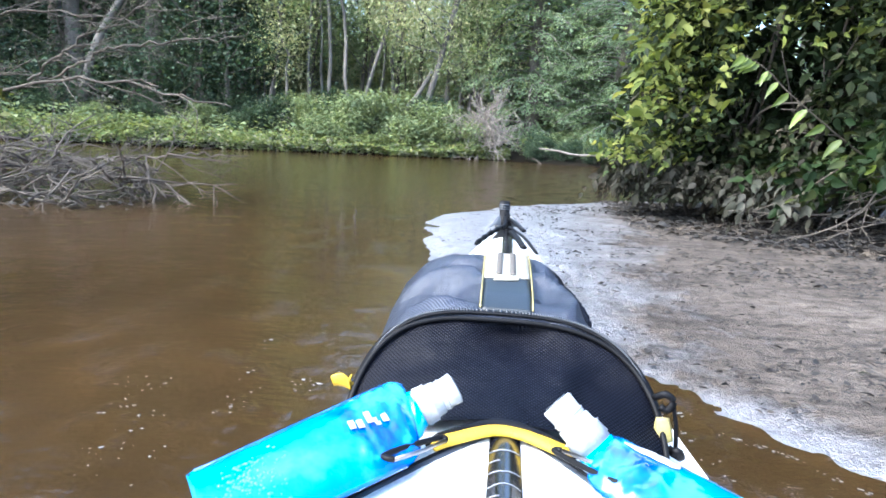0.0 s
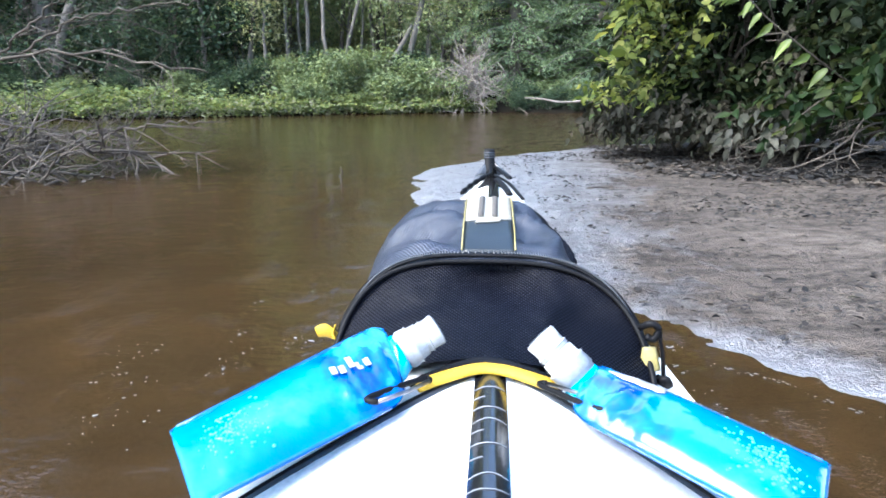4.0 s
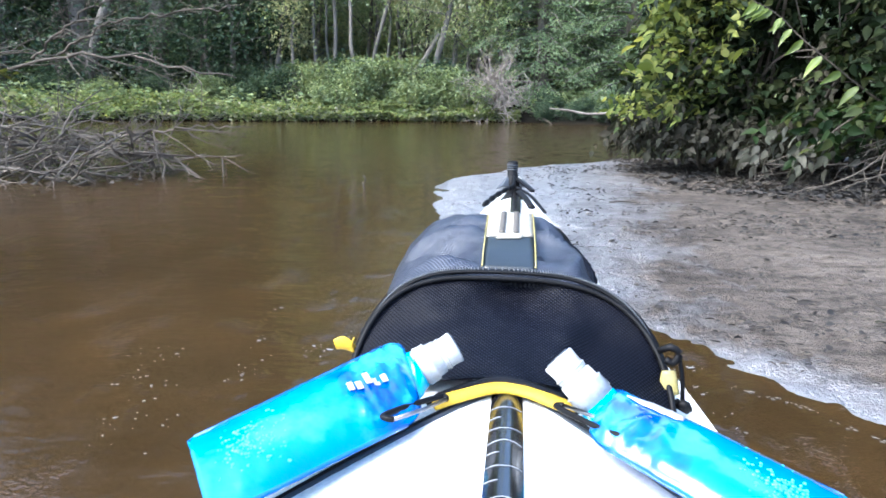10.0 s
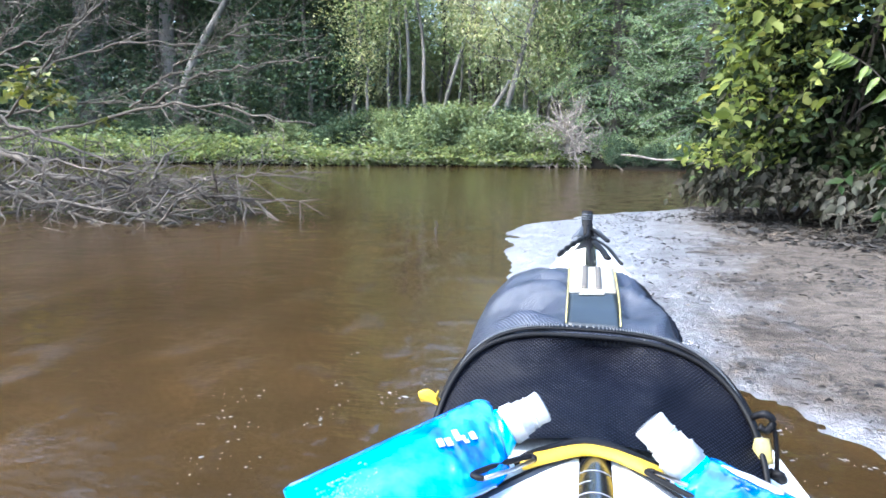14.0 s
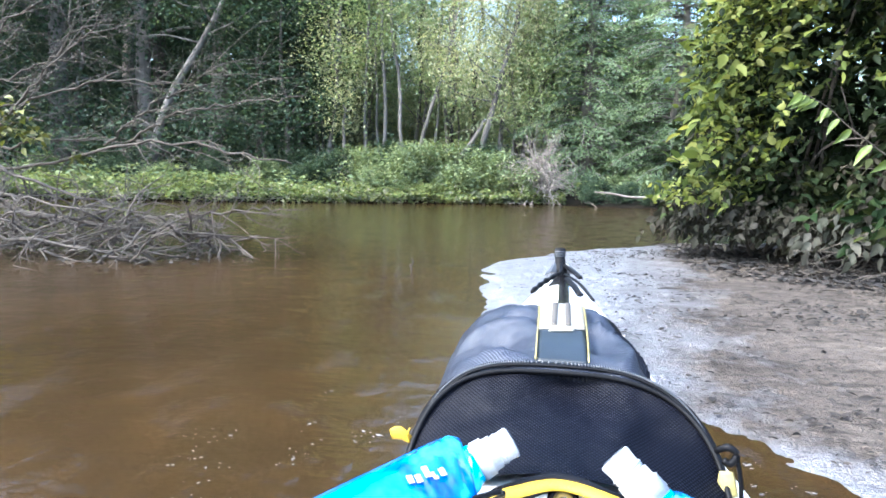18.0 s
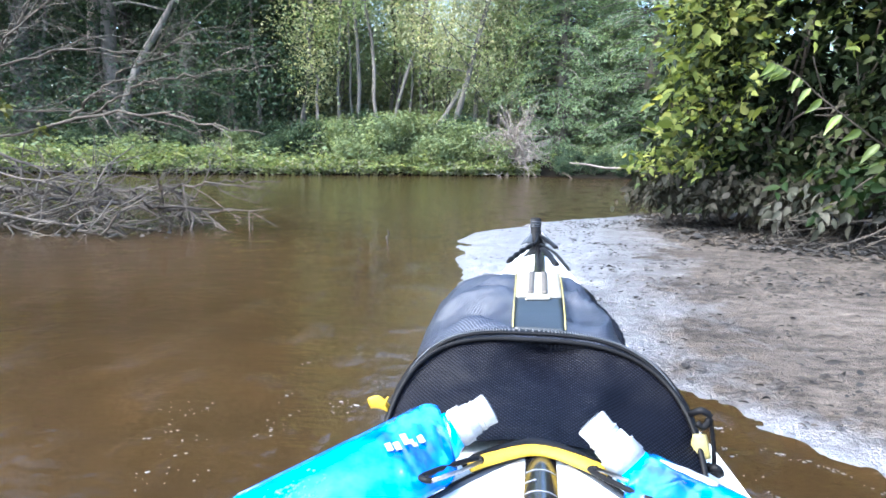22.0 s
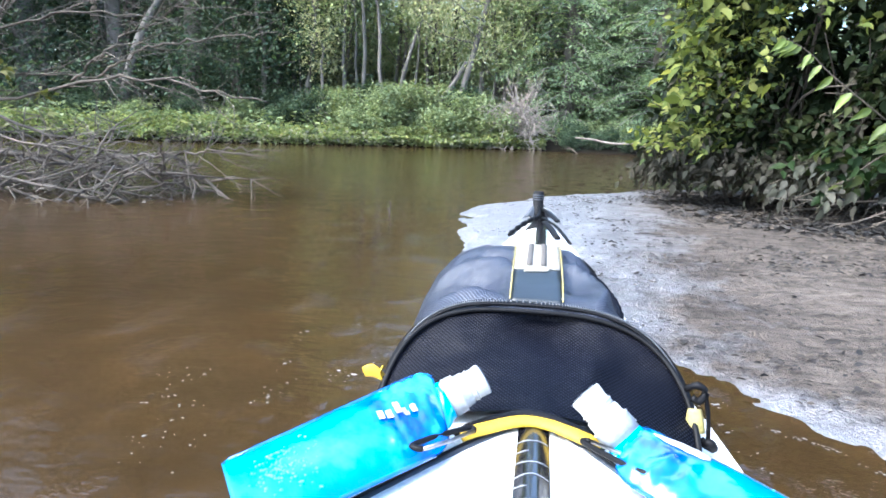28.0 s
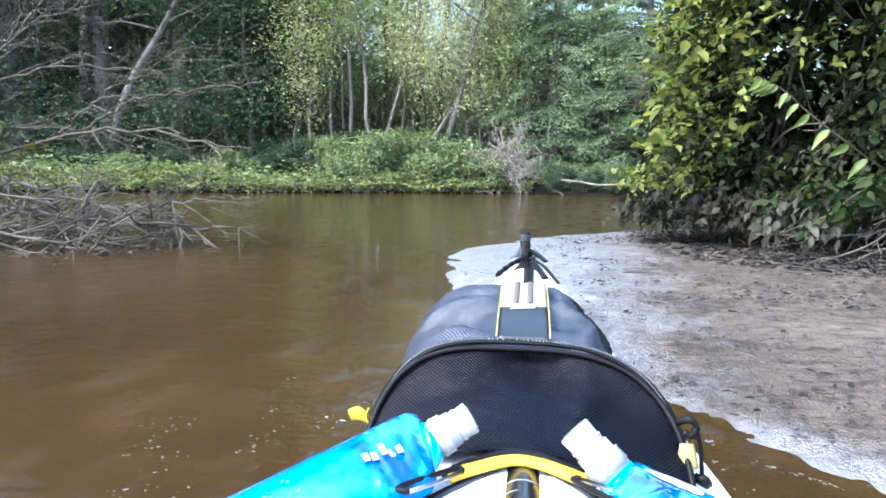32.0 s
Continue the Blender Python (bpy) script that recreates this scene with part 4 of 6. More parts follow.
    L = rng.uniform(0.02, 0.055, n)
    tagged(new("floating_leaves", leaf_mesh("floating_leaves", p, np.stack([np.cos(a), np.sin(a), np.zeros(n)], 1), rng.normal(0, .3, (n, 3)) + (0, 0, 1), L, L * .6, M_LITTER, True)), "dead leaves caught among the twigs on the water", "leaves", kind="stuff")


fallen_tree()


# ---- the bush over the sandbar ----
def sprays(rng, starts, heading, per, run, leaf, droop=0.35, hang=0.45):
    """Short drooping twigs with leaves in two rows: positions, axes, normals, lengths and the twig of each leaf."""
    n = len(starts)
    d0 = unit(heading)
    ln = rng.uniform(*run, n)
    t, i = np.tile(np.linspace(0.0, 1.0, per), n), np.repeat(np.arange(n), per)
    P = starts[i] + d0[i] * (ln[i] * (t - 0.3))[:, None]
    P[:, 2] -= droop * ln[i] * t * t
    sd = unit(np.cross(d0, (0, 0, 1.0)))[i] * np.where(np.arange(n * per) % 2, 1.0, -1.0)[:, None]
    axis = sd * rng.uniform(0.2, 1.0, (n * per, 1)) + d0[i] * 0.7 + rng.normal(0, 0.5, (n * per, 3)) + (0, 0, -hang)
    nor = rng.normal(0, 0.8, (n * per, 3)) + d0[i] * 0.35 + (0, 0, 0.9)
    return P, axis, nor, rng.uniform(*leaf, n * per), i


def face_y(x):
    """The bush's front: nearer to the kayak as it runs along the bar."""
    return np.interp(x, [0.5, 0.7, 1.3, 1.9, 2.6, 5.0], [5.35, 5.0, 4.65, 4.3, 4.05, 3.3])


def river_bush():
    rng = np.random.default_rng(101)
    at = np.array([2.3, 5.4, 0.1])
    ob = thing("river_bush", "dense leafy bush overhanging the sandbar, lower leaves silt-coated", "bush", place=tuple(at))

    def edge(z):
        return np.interp(z, [0.1, 0.35, 0.62, 0.9, 1.2, 1.5, 1.8, 2.4, 3.4], [0.88, 0.76, 0.80, 0.86, 0.88, 0.95, 1.06, 1.38, 2.2])

    def leaves(name, starts, heading, per, run, leaf, mat, label, droop=0.35, hang=0.45, wide=0.56, floor_gap=0.17):
        P, A, N, L, i = sprays(rng, starts, heading, per, run, leaf, droop, hang)
        k = P[:, 2] > floor_gap + 0.08 * rng.uniform(0, 1, len(P))
        tagged(part(name, leaf_mesh(name, P[k] - at, A[k], N[k], L[k], L[k] * wide * rng.uniform(0.85, 1.15, k.sum()), mat, True), ob, label), kind="stuff")

    # inner mass with shade put into its leaf colour, and the mostly unseen high crown that shades it
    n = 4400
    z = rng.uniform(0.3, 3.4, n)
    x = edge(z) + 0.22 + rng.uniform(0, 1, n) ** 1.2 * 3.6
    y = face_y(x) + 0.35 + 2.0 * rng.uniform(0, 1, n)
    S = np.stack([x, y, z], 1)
    leaves("inner_leaves", S, rng.normal(0, 0.6, (n, 3)) + (-0.3, -0.8, 0.0), 8, (0.18, 0.36), (0.06, 0.12), M_BUSH_SHADE, "inner leaves in a green darkened for shade")
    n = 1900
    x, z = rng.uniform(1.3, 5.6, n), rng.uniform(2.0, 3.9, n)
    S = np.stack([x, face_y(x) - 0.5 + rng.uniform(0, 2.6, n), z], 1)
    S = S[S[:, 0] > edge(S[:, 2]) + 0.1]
    leaves("crown_leaves", S, rng.normal(0, 0.6, (len(S), 3)) + (-0.4, -0.5, 0.1), 9, (0.2, 0.4), (0.07, 0.13), M_BUSH_SHADE, "leaves of the high crown in the shade-darkened green")
    # the face, zone by zone: sunlit tones painted at the edge, shaded green further in
    n = 4200
    z = 0.22 + 2.4 * rng.uniform(0, 1, n)
    u = rng.uniform(0, 1, n) ** 1.3
    x = edge(z) + u * 2.6 + 0.10 * lattice(z, u * 5, 4.0, 31)
    y = face_y(x) + rng.uniform(-0.08, 0.55, n) + 0.20 * lattice(x, z, 2.6, 32)
    S = np.stack([x, y, z], 1)
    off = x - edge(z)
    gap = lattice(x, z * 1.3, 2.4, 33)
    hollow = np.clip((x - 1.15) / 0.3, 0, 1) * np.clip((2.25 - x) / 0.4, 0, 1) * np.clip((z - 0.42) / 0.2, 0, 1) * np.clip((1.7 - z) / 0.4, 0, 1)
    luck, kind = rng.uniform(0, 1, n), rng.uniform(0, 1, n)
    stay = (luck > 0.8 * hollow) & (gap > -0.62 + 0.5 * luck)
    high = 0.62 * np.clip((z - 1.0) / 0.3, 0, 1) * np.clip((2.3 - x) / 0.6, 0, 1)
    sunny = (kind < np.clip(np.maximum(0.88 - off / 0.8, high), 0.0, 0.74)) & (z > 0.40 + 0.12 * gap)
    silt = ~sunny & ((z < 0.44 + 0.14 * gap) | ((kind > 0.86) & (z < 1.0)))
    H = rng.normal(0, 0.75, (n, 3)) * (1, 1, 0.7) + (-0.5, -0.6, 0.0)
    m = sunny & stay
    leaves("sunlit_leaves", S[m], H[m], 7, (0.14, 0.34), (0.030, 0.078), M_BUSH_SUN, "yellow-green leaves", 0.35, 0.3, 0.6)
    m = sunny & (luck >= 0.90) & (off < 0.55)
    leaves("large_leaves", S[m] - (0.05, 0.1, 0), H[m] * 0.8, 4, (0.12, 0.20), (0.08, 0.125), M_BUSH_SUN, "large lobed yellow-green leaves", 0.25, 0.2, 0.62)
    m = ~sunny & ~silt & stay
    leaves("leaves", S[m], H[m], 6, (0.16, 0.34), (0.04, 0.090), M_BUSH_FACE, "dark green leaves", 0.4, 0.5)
    m = silt & (x < 1.9) & (gap > -0.5)
    leaves("silted_leaves", S[m], H[m] + (0, 0, -0.25), 6, (0.12, 0.26), (0.032, 0.072), M_SILT, "drooping leaves dulled by grey silt", 0.5, 0.9, 0.55)
    n = 230
    x = rng.uniform(0.66, 2.0, n)
    S = np.stack([x, face_y(x) - 0.05 + rng.uniform(-0.1, 0.3, n), 0.25 + 0.20 * rng.uniform(0, 1, n)], 1)
    leaves("silted_leaves", S, rng.normal(0, 0.5, (n, 3)) + (-0.5, -0.6, -0.3), 5, (0.12, 0.24), (0.035, 0.085), M_SILT, "drooping leaves dulled by grey silt", 0.5, 0.9, 0.55, 0.16)
    # low boughs reaching out over the sand, broad green leaves first, silted at the tips
    boughs = [[(2.9, 4.5, 0.55), (2.3, 4.15, 0.66), (1.85, 4.0, 0.52), (1.55, 3.95, 0.30)], [(2.8, 4.4, 0.6), (2.4, 3.95, 0.80), (2.1, 3.8, 0.78), (1.85, 3.75, 0.66)], [(2.7, 4.5, 0.4), (2.2, 4.2, 0.46), (1.75, 4.1, 0.36), (1.4, 4.15, 0.20)],
              [(3.0, 4.2, 0.8), (2.5, 3.8, 0.95), (2.2, 3.7, 0.93)], [(2.6, 4.6, 0.5), (2.0, 4.4, 0.52), (1.6, 4.35, 0.40), (1.35, 4.4, 0.26)], [(3.0, 4.1, 0.9), (2.6, 3.8, 0.84), (2.3, 3.7, 0.70), (2.1, 3.7, 0.55)]]
    G, D = [], []
    for pts in boughs:
        line = curve_points(pts, 22)
        part("bough", data_mesh("bough", *tube(line - at, [0.009, 0.006, 0.003], 6), M_DEAD), ob, "thin pale brown bough")
        for k in range(5, 22):
            for _ in range(2):
                G.append(line[k] + rng.normal(0, 0.05, 3)), D.append(unit(line[k] - line[k - 1]) + rng.normal(0, 0.5, 3) + (0, -0.2, 0.05))
    G, D = np.array(G), np.array(D)
    tip = G[:, 2] + 0.06 * rng.normal(0, 1, len(G)) < 0.40
    leaves("bough_leaves", G[~tip], D[~tip], 5, (0.10, 0.2), (0.060, 0.110), M_BUSH_FRESH, "broad fresh green leaves", 0.3, 0.45, 0.55)
    leaves("bough_tip_leaves", G[tip], D[tip], 3, (0.08, 0.18), (0.050, 0.100), M_SILT_PALE, "pale grey silted leaves hanging at the tips", 0.5, 1.0, 0.55, 0.1)
    # stems rising from the bank and bare twigs under the leaves
    roots = [(1.9, 5.3), (2.4, 5.2), (2.9, 5.0), (3.5, 4.8), (1.5, 5.4)]
    for i in range(46):
        bx, by = roots[i % 5]
        zt = rng.uniform(0.5, 2.6)
        xt = float(edge(zt)) + 0.15 + rng.uniform(0, 2.2)
        tipp = np.array([xt, float(face_y(xt)) + 0.1, zt])
        base = np.array([bx + rng.normal(0, .12), by + rng.normal(0, .12), 0.03])
        mid = (base + tipp) / 2 + np.array([0, 0, 0.22]) + rng.normal(0, .12, 3)
        part("stem", data_mesh("stem", *tube(curve_points([base, mid, tipp], 12) - at, [0.017, 0.010, 0.003], 5), M_DEAD_DARK), ob)
    for p in ([(2.6, 4.5, 0.35), (2.05, 4.0, 0.34), (1.75, 3.8, 0.20), (1.5, 3.75, 0.11)], [(2.3, 4.3, 0.40), (1.95, 3.9, 0.36), (1.86, 3.8, 0.16)], [(2.4, 4.4, 0.3), (1.8, 4.1, 0.22), (1.3, 4.2, 0.20)], [(2.9, 4.3, 0.5), (2.35, 3.8, 0.42), (2.30, 3.7, 0.10)],
              [(2.2, 4.6, 0.3), (1.7, 4.3, 0.17), (1.35, 4.1, 0.14)], [(2.5, 4.2, 0.3), (2.15, 3.9, 0.24), (1.9, 3.75, 0.22), (1.65, 3.7, 0.14)]):
        out = []
        line = curve_points(p, 14)
        out.append(tube(line - at, [0.008, 0.0055, 0.0025], 5))
        for k in range(4, 14, 2):
            twig_spray(rng, line[k] - at, unit(line[k] - line[k - 1]) + rng.normal(0, 0.5, 3) + (0, -0.1, -0.1), rng.uniform(0.12, 0.3), 0.0032, 1, out, 0.3)
        part("low_twig", data_mesh("low_twig", *joined([(v, f) for v, f in out if min(q[2] for q in v) > -0.07]), M_DEAD_DARK), ob, "bare grey twig over the sand")


river_bush()


def leafy_shoot():
    """The arching shoot with paired pale leaves in front of the bush."""
    rng = np.random.default_rng(111)
    ob = thing("leafy_shoot", "long arching shoot with drooping pale yellow-green leaves", "branch", place=(2.2, 4.3, 0.6))
    at = np.array([2.2, 4.3, 0.6])
    line = curve_points([(2.3, 4.3, 0.42), (1.95, 4.2, 0.60), (1.70, 4.1, 0.745), (1.495, 4.1, 0.90), (1.403, 4.1, 0.985), (1.313, 4.1, 1.045), (1.225, 4.08, 1.08)], 24)
    part("stem", data_mesh("stem", *tube(line - at, [0.006, 0.002], 5), M_DEAD), ob)
    for k, t in enumerate([0.12, 0.22, 0.33, 0.43, 0.52, 0.60, 0.67, 0.73, 0.79, 0.85, 0.91, 0.95, 0.99]):
        p = line[int(t * 23)] - at
        s = 1 if k % 2 else -1
        ax = np.array([[-0.65 + 0.15 * s, -0.25, -0.6]]) + rng.normal(0, 0.12, (1, 3))
        ln = rng.uniform(0.12, 0.15) if t < 0.6 else rng.uniform(0.10, 0.135)
        part("leaf", leaf_mesh("leaf", p[None], ax, np.array([[-0.5 * s, -0.8, 0.5]]), np.array([ln]), np.array([ln * 0.36]), M_PALE, True), ob)


leafy_shoot()


def litter():
    rng = np.random.default_rng(121)
    n = 34000
    x, y = rng.uniform(-0.5, 4.2, n), rng.uniform(0.7, 6.2, n)
    z, d = bar_height(x, y)
    dens = np.array([blob_noise(a, b * 1.6, 1.7) for a, b in zip(x, y)])
    keep = (d > 0.08) & (rng.uniform(0, 1, n) < np.clip(0.40 + 1.2 * dens, 0.04, 1) * np.clip(0.35 + 0.6 * x, 0.25, 1))
    x, y, z = x[keep], y[keep], z[keep]
    n = len(x)
    a = rng.normal(0.3, 0.9, n)
    L = rng.uniform(0.008, 0.028, n) * np.where(rng.uniform(0, 1, n) < 0.04, 2.0, 1)
    tagged(new("leaf_litter", leaf_mesh("leaf_litter", np.stack([x, y, z + 0.007], 1), np.stack([np.cos(a), np.sin(a), rng.uniform(-.1, .25, n)], 1), rng.normal(0, .35, (n, 3)) + (0, 0, 1), L, L * rng.uniform(.2, .55, n), M_LITTER, True)),
           "dark crumbled leaves and twig bits on wet sand", "leaf litter", kind="stuff")
    # Dense dark scraps stand in for the bush's shade on the sand.
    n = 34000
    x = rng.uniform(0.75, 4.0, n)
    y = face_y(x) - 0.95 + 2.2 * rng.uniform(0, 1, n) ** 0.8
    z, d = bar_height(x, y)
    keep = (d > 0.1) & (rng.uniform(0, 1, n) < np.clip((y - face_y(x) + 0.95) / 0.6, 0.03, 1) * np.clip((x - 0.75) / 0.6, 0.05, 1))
    x, y, z = x[keep], y[keep], z[keep]
    n = len(x)
    a = rng.uniform(0, 6.28, n)
    L = rng.uniform(0.02, 0.065, n)
    tagged(new("bush_shade_litter", leaf_mesh("bush_shade_litter", np.stack([x, y, z + 0.008], 1), np.stack([np.cos(a), np.sin(a), rng.uniform(-.1, .3, n)], 1), rng.normal(0, .35, (n, 3)) + (0, 0, 1), L, L * rng.uniform(.35, .6, n), M_LITTER, True)),
           "dark leaf litter under the overhanging bush, laid thick to give its shade", "leaf litter", kind="stuff")
    n = 15000
    x, y = rng.uniform(0.2, 4.4, n), rng.uniform(1.2, 5.8, n)
    z, d = bar_height(x, y)
    band = lattice(x * 0.55, y * 2.2, 1.6, 8) + 0.6 * lattice(x, y * 2.0, 5.0, 9)
    keep = (d > 0.15) & (rng.uniform(0, 1, n) < np.clip(0.12 + 0.9 * band, 0.01, 1))
    x, y, z = x[keep], y[keep], z[keep]
    n = len(x)
    a = rng.normal(0.1, 0.8, n)
    L = rng.uniform(0.012, 0.036, n)
    tagged(new("mud_crumbs", leaf_mesh("mud_crumbs", np.stack([x, y, z + 0.008], 1), np.stack([np.cos(a), np.sin(a), rng.uniform(-.1, .3, n)], 1), rng.normal(0, .4, (n, 3)) + (0, 0, 1), L, L * rng.uniform(.25, .6, n), M_LITTER, True)),
           "bands of dark brown leaf scraps washed onto the sand", "leaf litter", kind="stuff")
    for i, (x, y, ln, a) in enumerate([(0.54, 3.51, 0.2, 0.05), (1.3, 3.6, 0.16, 0.1), (1.75, 3.2, 0.14, 0.3), (1.1, 4.2, 0.18, -0.1), (2.0, 3.75, 0.22, 0.15), (1.6, 2.6, 0.12, -0.4), (1.25, 2.0, 0.1, 0.5)]):
        z = float(bar_height(x, y)[0])
        c, s = math.cos(a) * ln * 0.35, math.sin(a) * ln * 0.35
        pts = curve_points([(x - c, y - s, z + 0.012), (x, y + 0.01, z + 0.016), (x + c, y + s, z + 0.012)], 7)
        tagged(new("twig", data_mesh("twig", *tube(pts, [0.0035, 0.005, 0.003], 6), M_MUD)), "short dark twig lying on the sandbar", "twig", "twigs on the sand")
    for i, (x, y, s) in enumerate([(0.905, 1.76, 0.035), (1.5, 3.9, 0.05), (1.9, 3.9, 0.05), (1.2, 1.55, 0.03), (2.2, 3.5, 0.05)]):
        z = float(bar_height(x, y)[0])
        a = i * 1.9
        me = leaf_mesh("fallen_leaf", np.array([[x, y, z + 0.012]]), np.array([[math.cos(a), math.sin(a), 0.1]]), np.array([[0.1, 0.1, 1.0]]), np.array([s]), np.array([s * 0.65]), M_SILT, True)
        tagged(new("fallen_leaf", me), "single pale dead leaf lying on wet sand", "leaf", "fallen leaves on the sand")


litter()


def foam():
    """Loose clusters of pale flecks that imitate sky glints on the slack water, and a line of foam along the sand."""
    rng = np.random.default_rng(141)
    # clusters placed where rippled water would mirror gaps of sky
    knots = [(-0.70, 1.12, 9), (-0.82, 1.43, 7), (-0.76, 1.41, 12), (-0.78, 1.31, 8), (-0.59, 1.52, 7), (-0.44, 1.50, 12), (-0.51, 1.89, 6), (-0.54, 1.38, 8), (-0.57, 1.33, 7), (-0.69, 1.23, 7), (-0.67, 1.07, 6), (-0.60, 1.05, 5), (0.41, 1.50, 8), (0.41, 1.40, 5), (0.42, 1.26, 6), (-0.40, 1.62, 6), (-0.62, 1.75, 4)]
    out = []

    def fleck(x, y, r, long=1.0, turn=0.0):
        n = 7
        a = np.linspace(0, 2 * np.pi, n, endpoint=False)
        w = r * rng.uniform(0.6, 1.25, n)
        px, py = np.cos(a) * w * long, np.sin(a) * w
        c, s = math.cos(turn), math.sin(turn)
        v = [(x + c * p - s * q, y + s * p + c * q, 0.0015) for p, q in zip(px, py)] + [(x, y, 0.0015 + 0.45 * r)]
        out.append((v, [[i, (i + 1) % n, n] for i in range(n)]))

    for x, y, k in knots:
        for _ in range(k):
            fleck(x + rng.normal(0, 0.016), y + rng.normal(0, 0.034), rng.uniform(0.0008, 0.0024) * (1 + (rng.uniform() < 0.12)), rng.uniform(1.0, 2.2), rng.normal(0, 0.4))
    edge = curve_points([(0.46, 1.42, 0), (0.53, 1.372, 0), (0.58, 1.34, 0), (0.64, 1.25, 0), (0.74, 1.16, 0)], 50)
    for x, y, _ in edge:
        if rng.uniform() < 0.6:
            fleck(x + rng.normal(0, 0.004), y + rng.normal(0, 0.005), rng.uniform(0.001, 0.0025), rng.uniform(1.5, 3.0), -0.6)
    tagged(new("glint_and_foam_flecks", data_mesh("glint_and_foam_flecks", *joined(out), M_GLINT_FOAM)), "small white flecks drawn for sky glints on brown water, with foam along the sand", "foam", kind="stuff")


foam()


# ---- the kayak ----
Y_ST = [-2.6, -2.3, -1.6, -0.8, 0.0, 0.4, 0.77, 0.95, 1.39, 1.8, 2.2, 2.5, 2.64]
HALF = [0.012, 0.07, 0.18, 0.25, 0.275, 0.268, 0.255, 0.240, 0.188, 0.15, 0.108, 0.052, 0.012]
RAIL = [0.27, 0.24, 0.215, 0.205, 0.20, 0.20, 0.20, 0.20, 0.20, 0.198, 0.198, 0.21, 0.225]
RIDGE = [0.29, 0.26, 0.25, 0.26, 0.285, 0.288, 0.272, 0.265, 0.250, 0.238, 0.224, 0.226, 0.240]
KEEL = [0.22, 0.02, -0.08, -0.10, -0.10, -0.10, -0.10, -0.10, -0.09, -0.07, -0.03, 0.04, 0.16]


def hull_at(y):
    return [float(np.interp(y, Y_ST, a)) for a in (HALF, RAIL, RIDGE, KEEL)]


def left_of(y):
    """The port side is a little slimmer round the bag."""
    return float(np.interp(y, [0.55, 0.8, 1.45, 2.2], [1.0, 0.88, 0.88, 1.0]))


def deck_z(x, y):
    b, g, r, _ = hull_at(y)
    u = min(1.0, abs(x) / b)
    return g + (r - g) * (1 - u ** 1.5)


def loft(sections, cap=False):
    n, k = len(sections), len(sections[0])
    v = [tuple(p) for s in sections for p in s]
    f = [[i * k + j, i * k + j + 1, (i + 1) * k + j + 1, (i + 1) * k + j] for i in range(n - 1) for j in range(k - 1)]
    if cap:
        f += [list(range(k))[::-1], [(n - 1) * k + j for j in range(k)]]
    return v, f


def thick(ob, t, offset=0.0, bevel=0.0):
    m = ob.modifiers.new("thickness", "SOLIDIFY")
    m.thickness, m.offset = t, offset
    if bevel:
        b = ob.modifiers.new("soft_edge", "BEVEL")
        b.width, b.segments = bevel, 2
    return ob


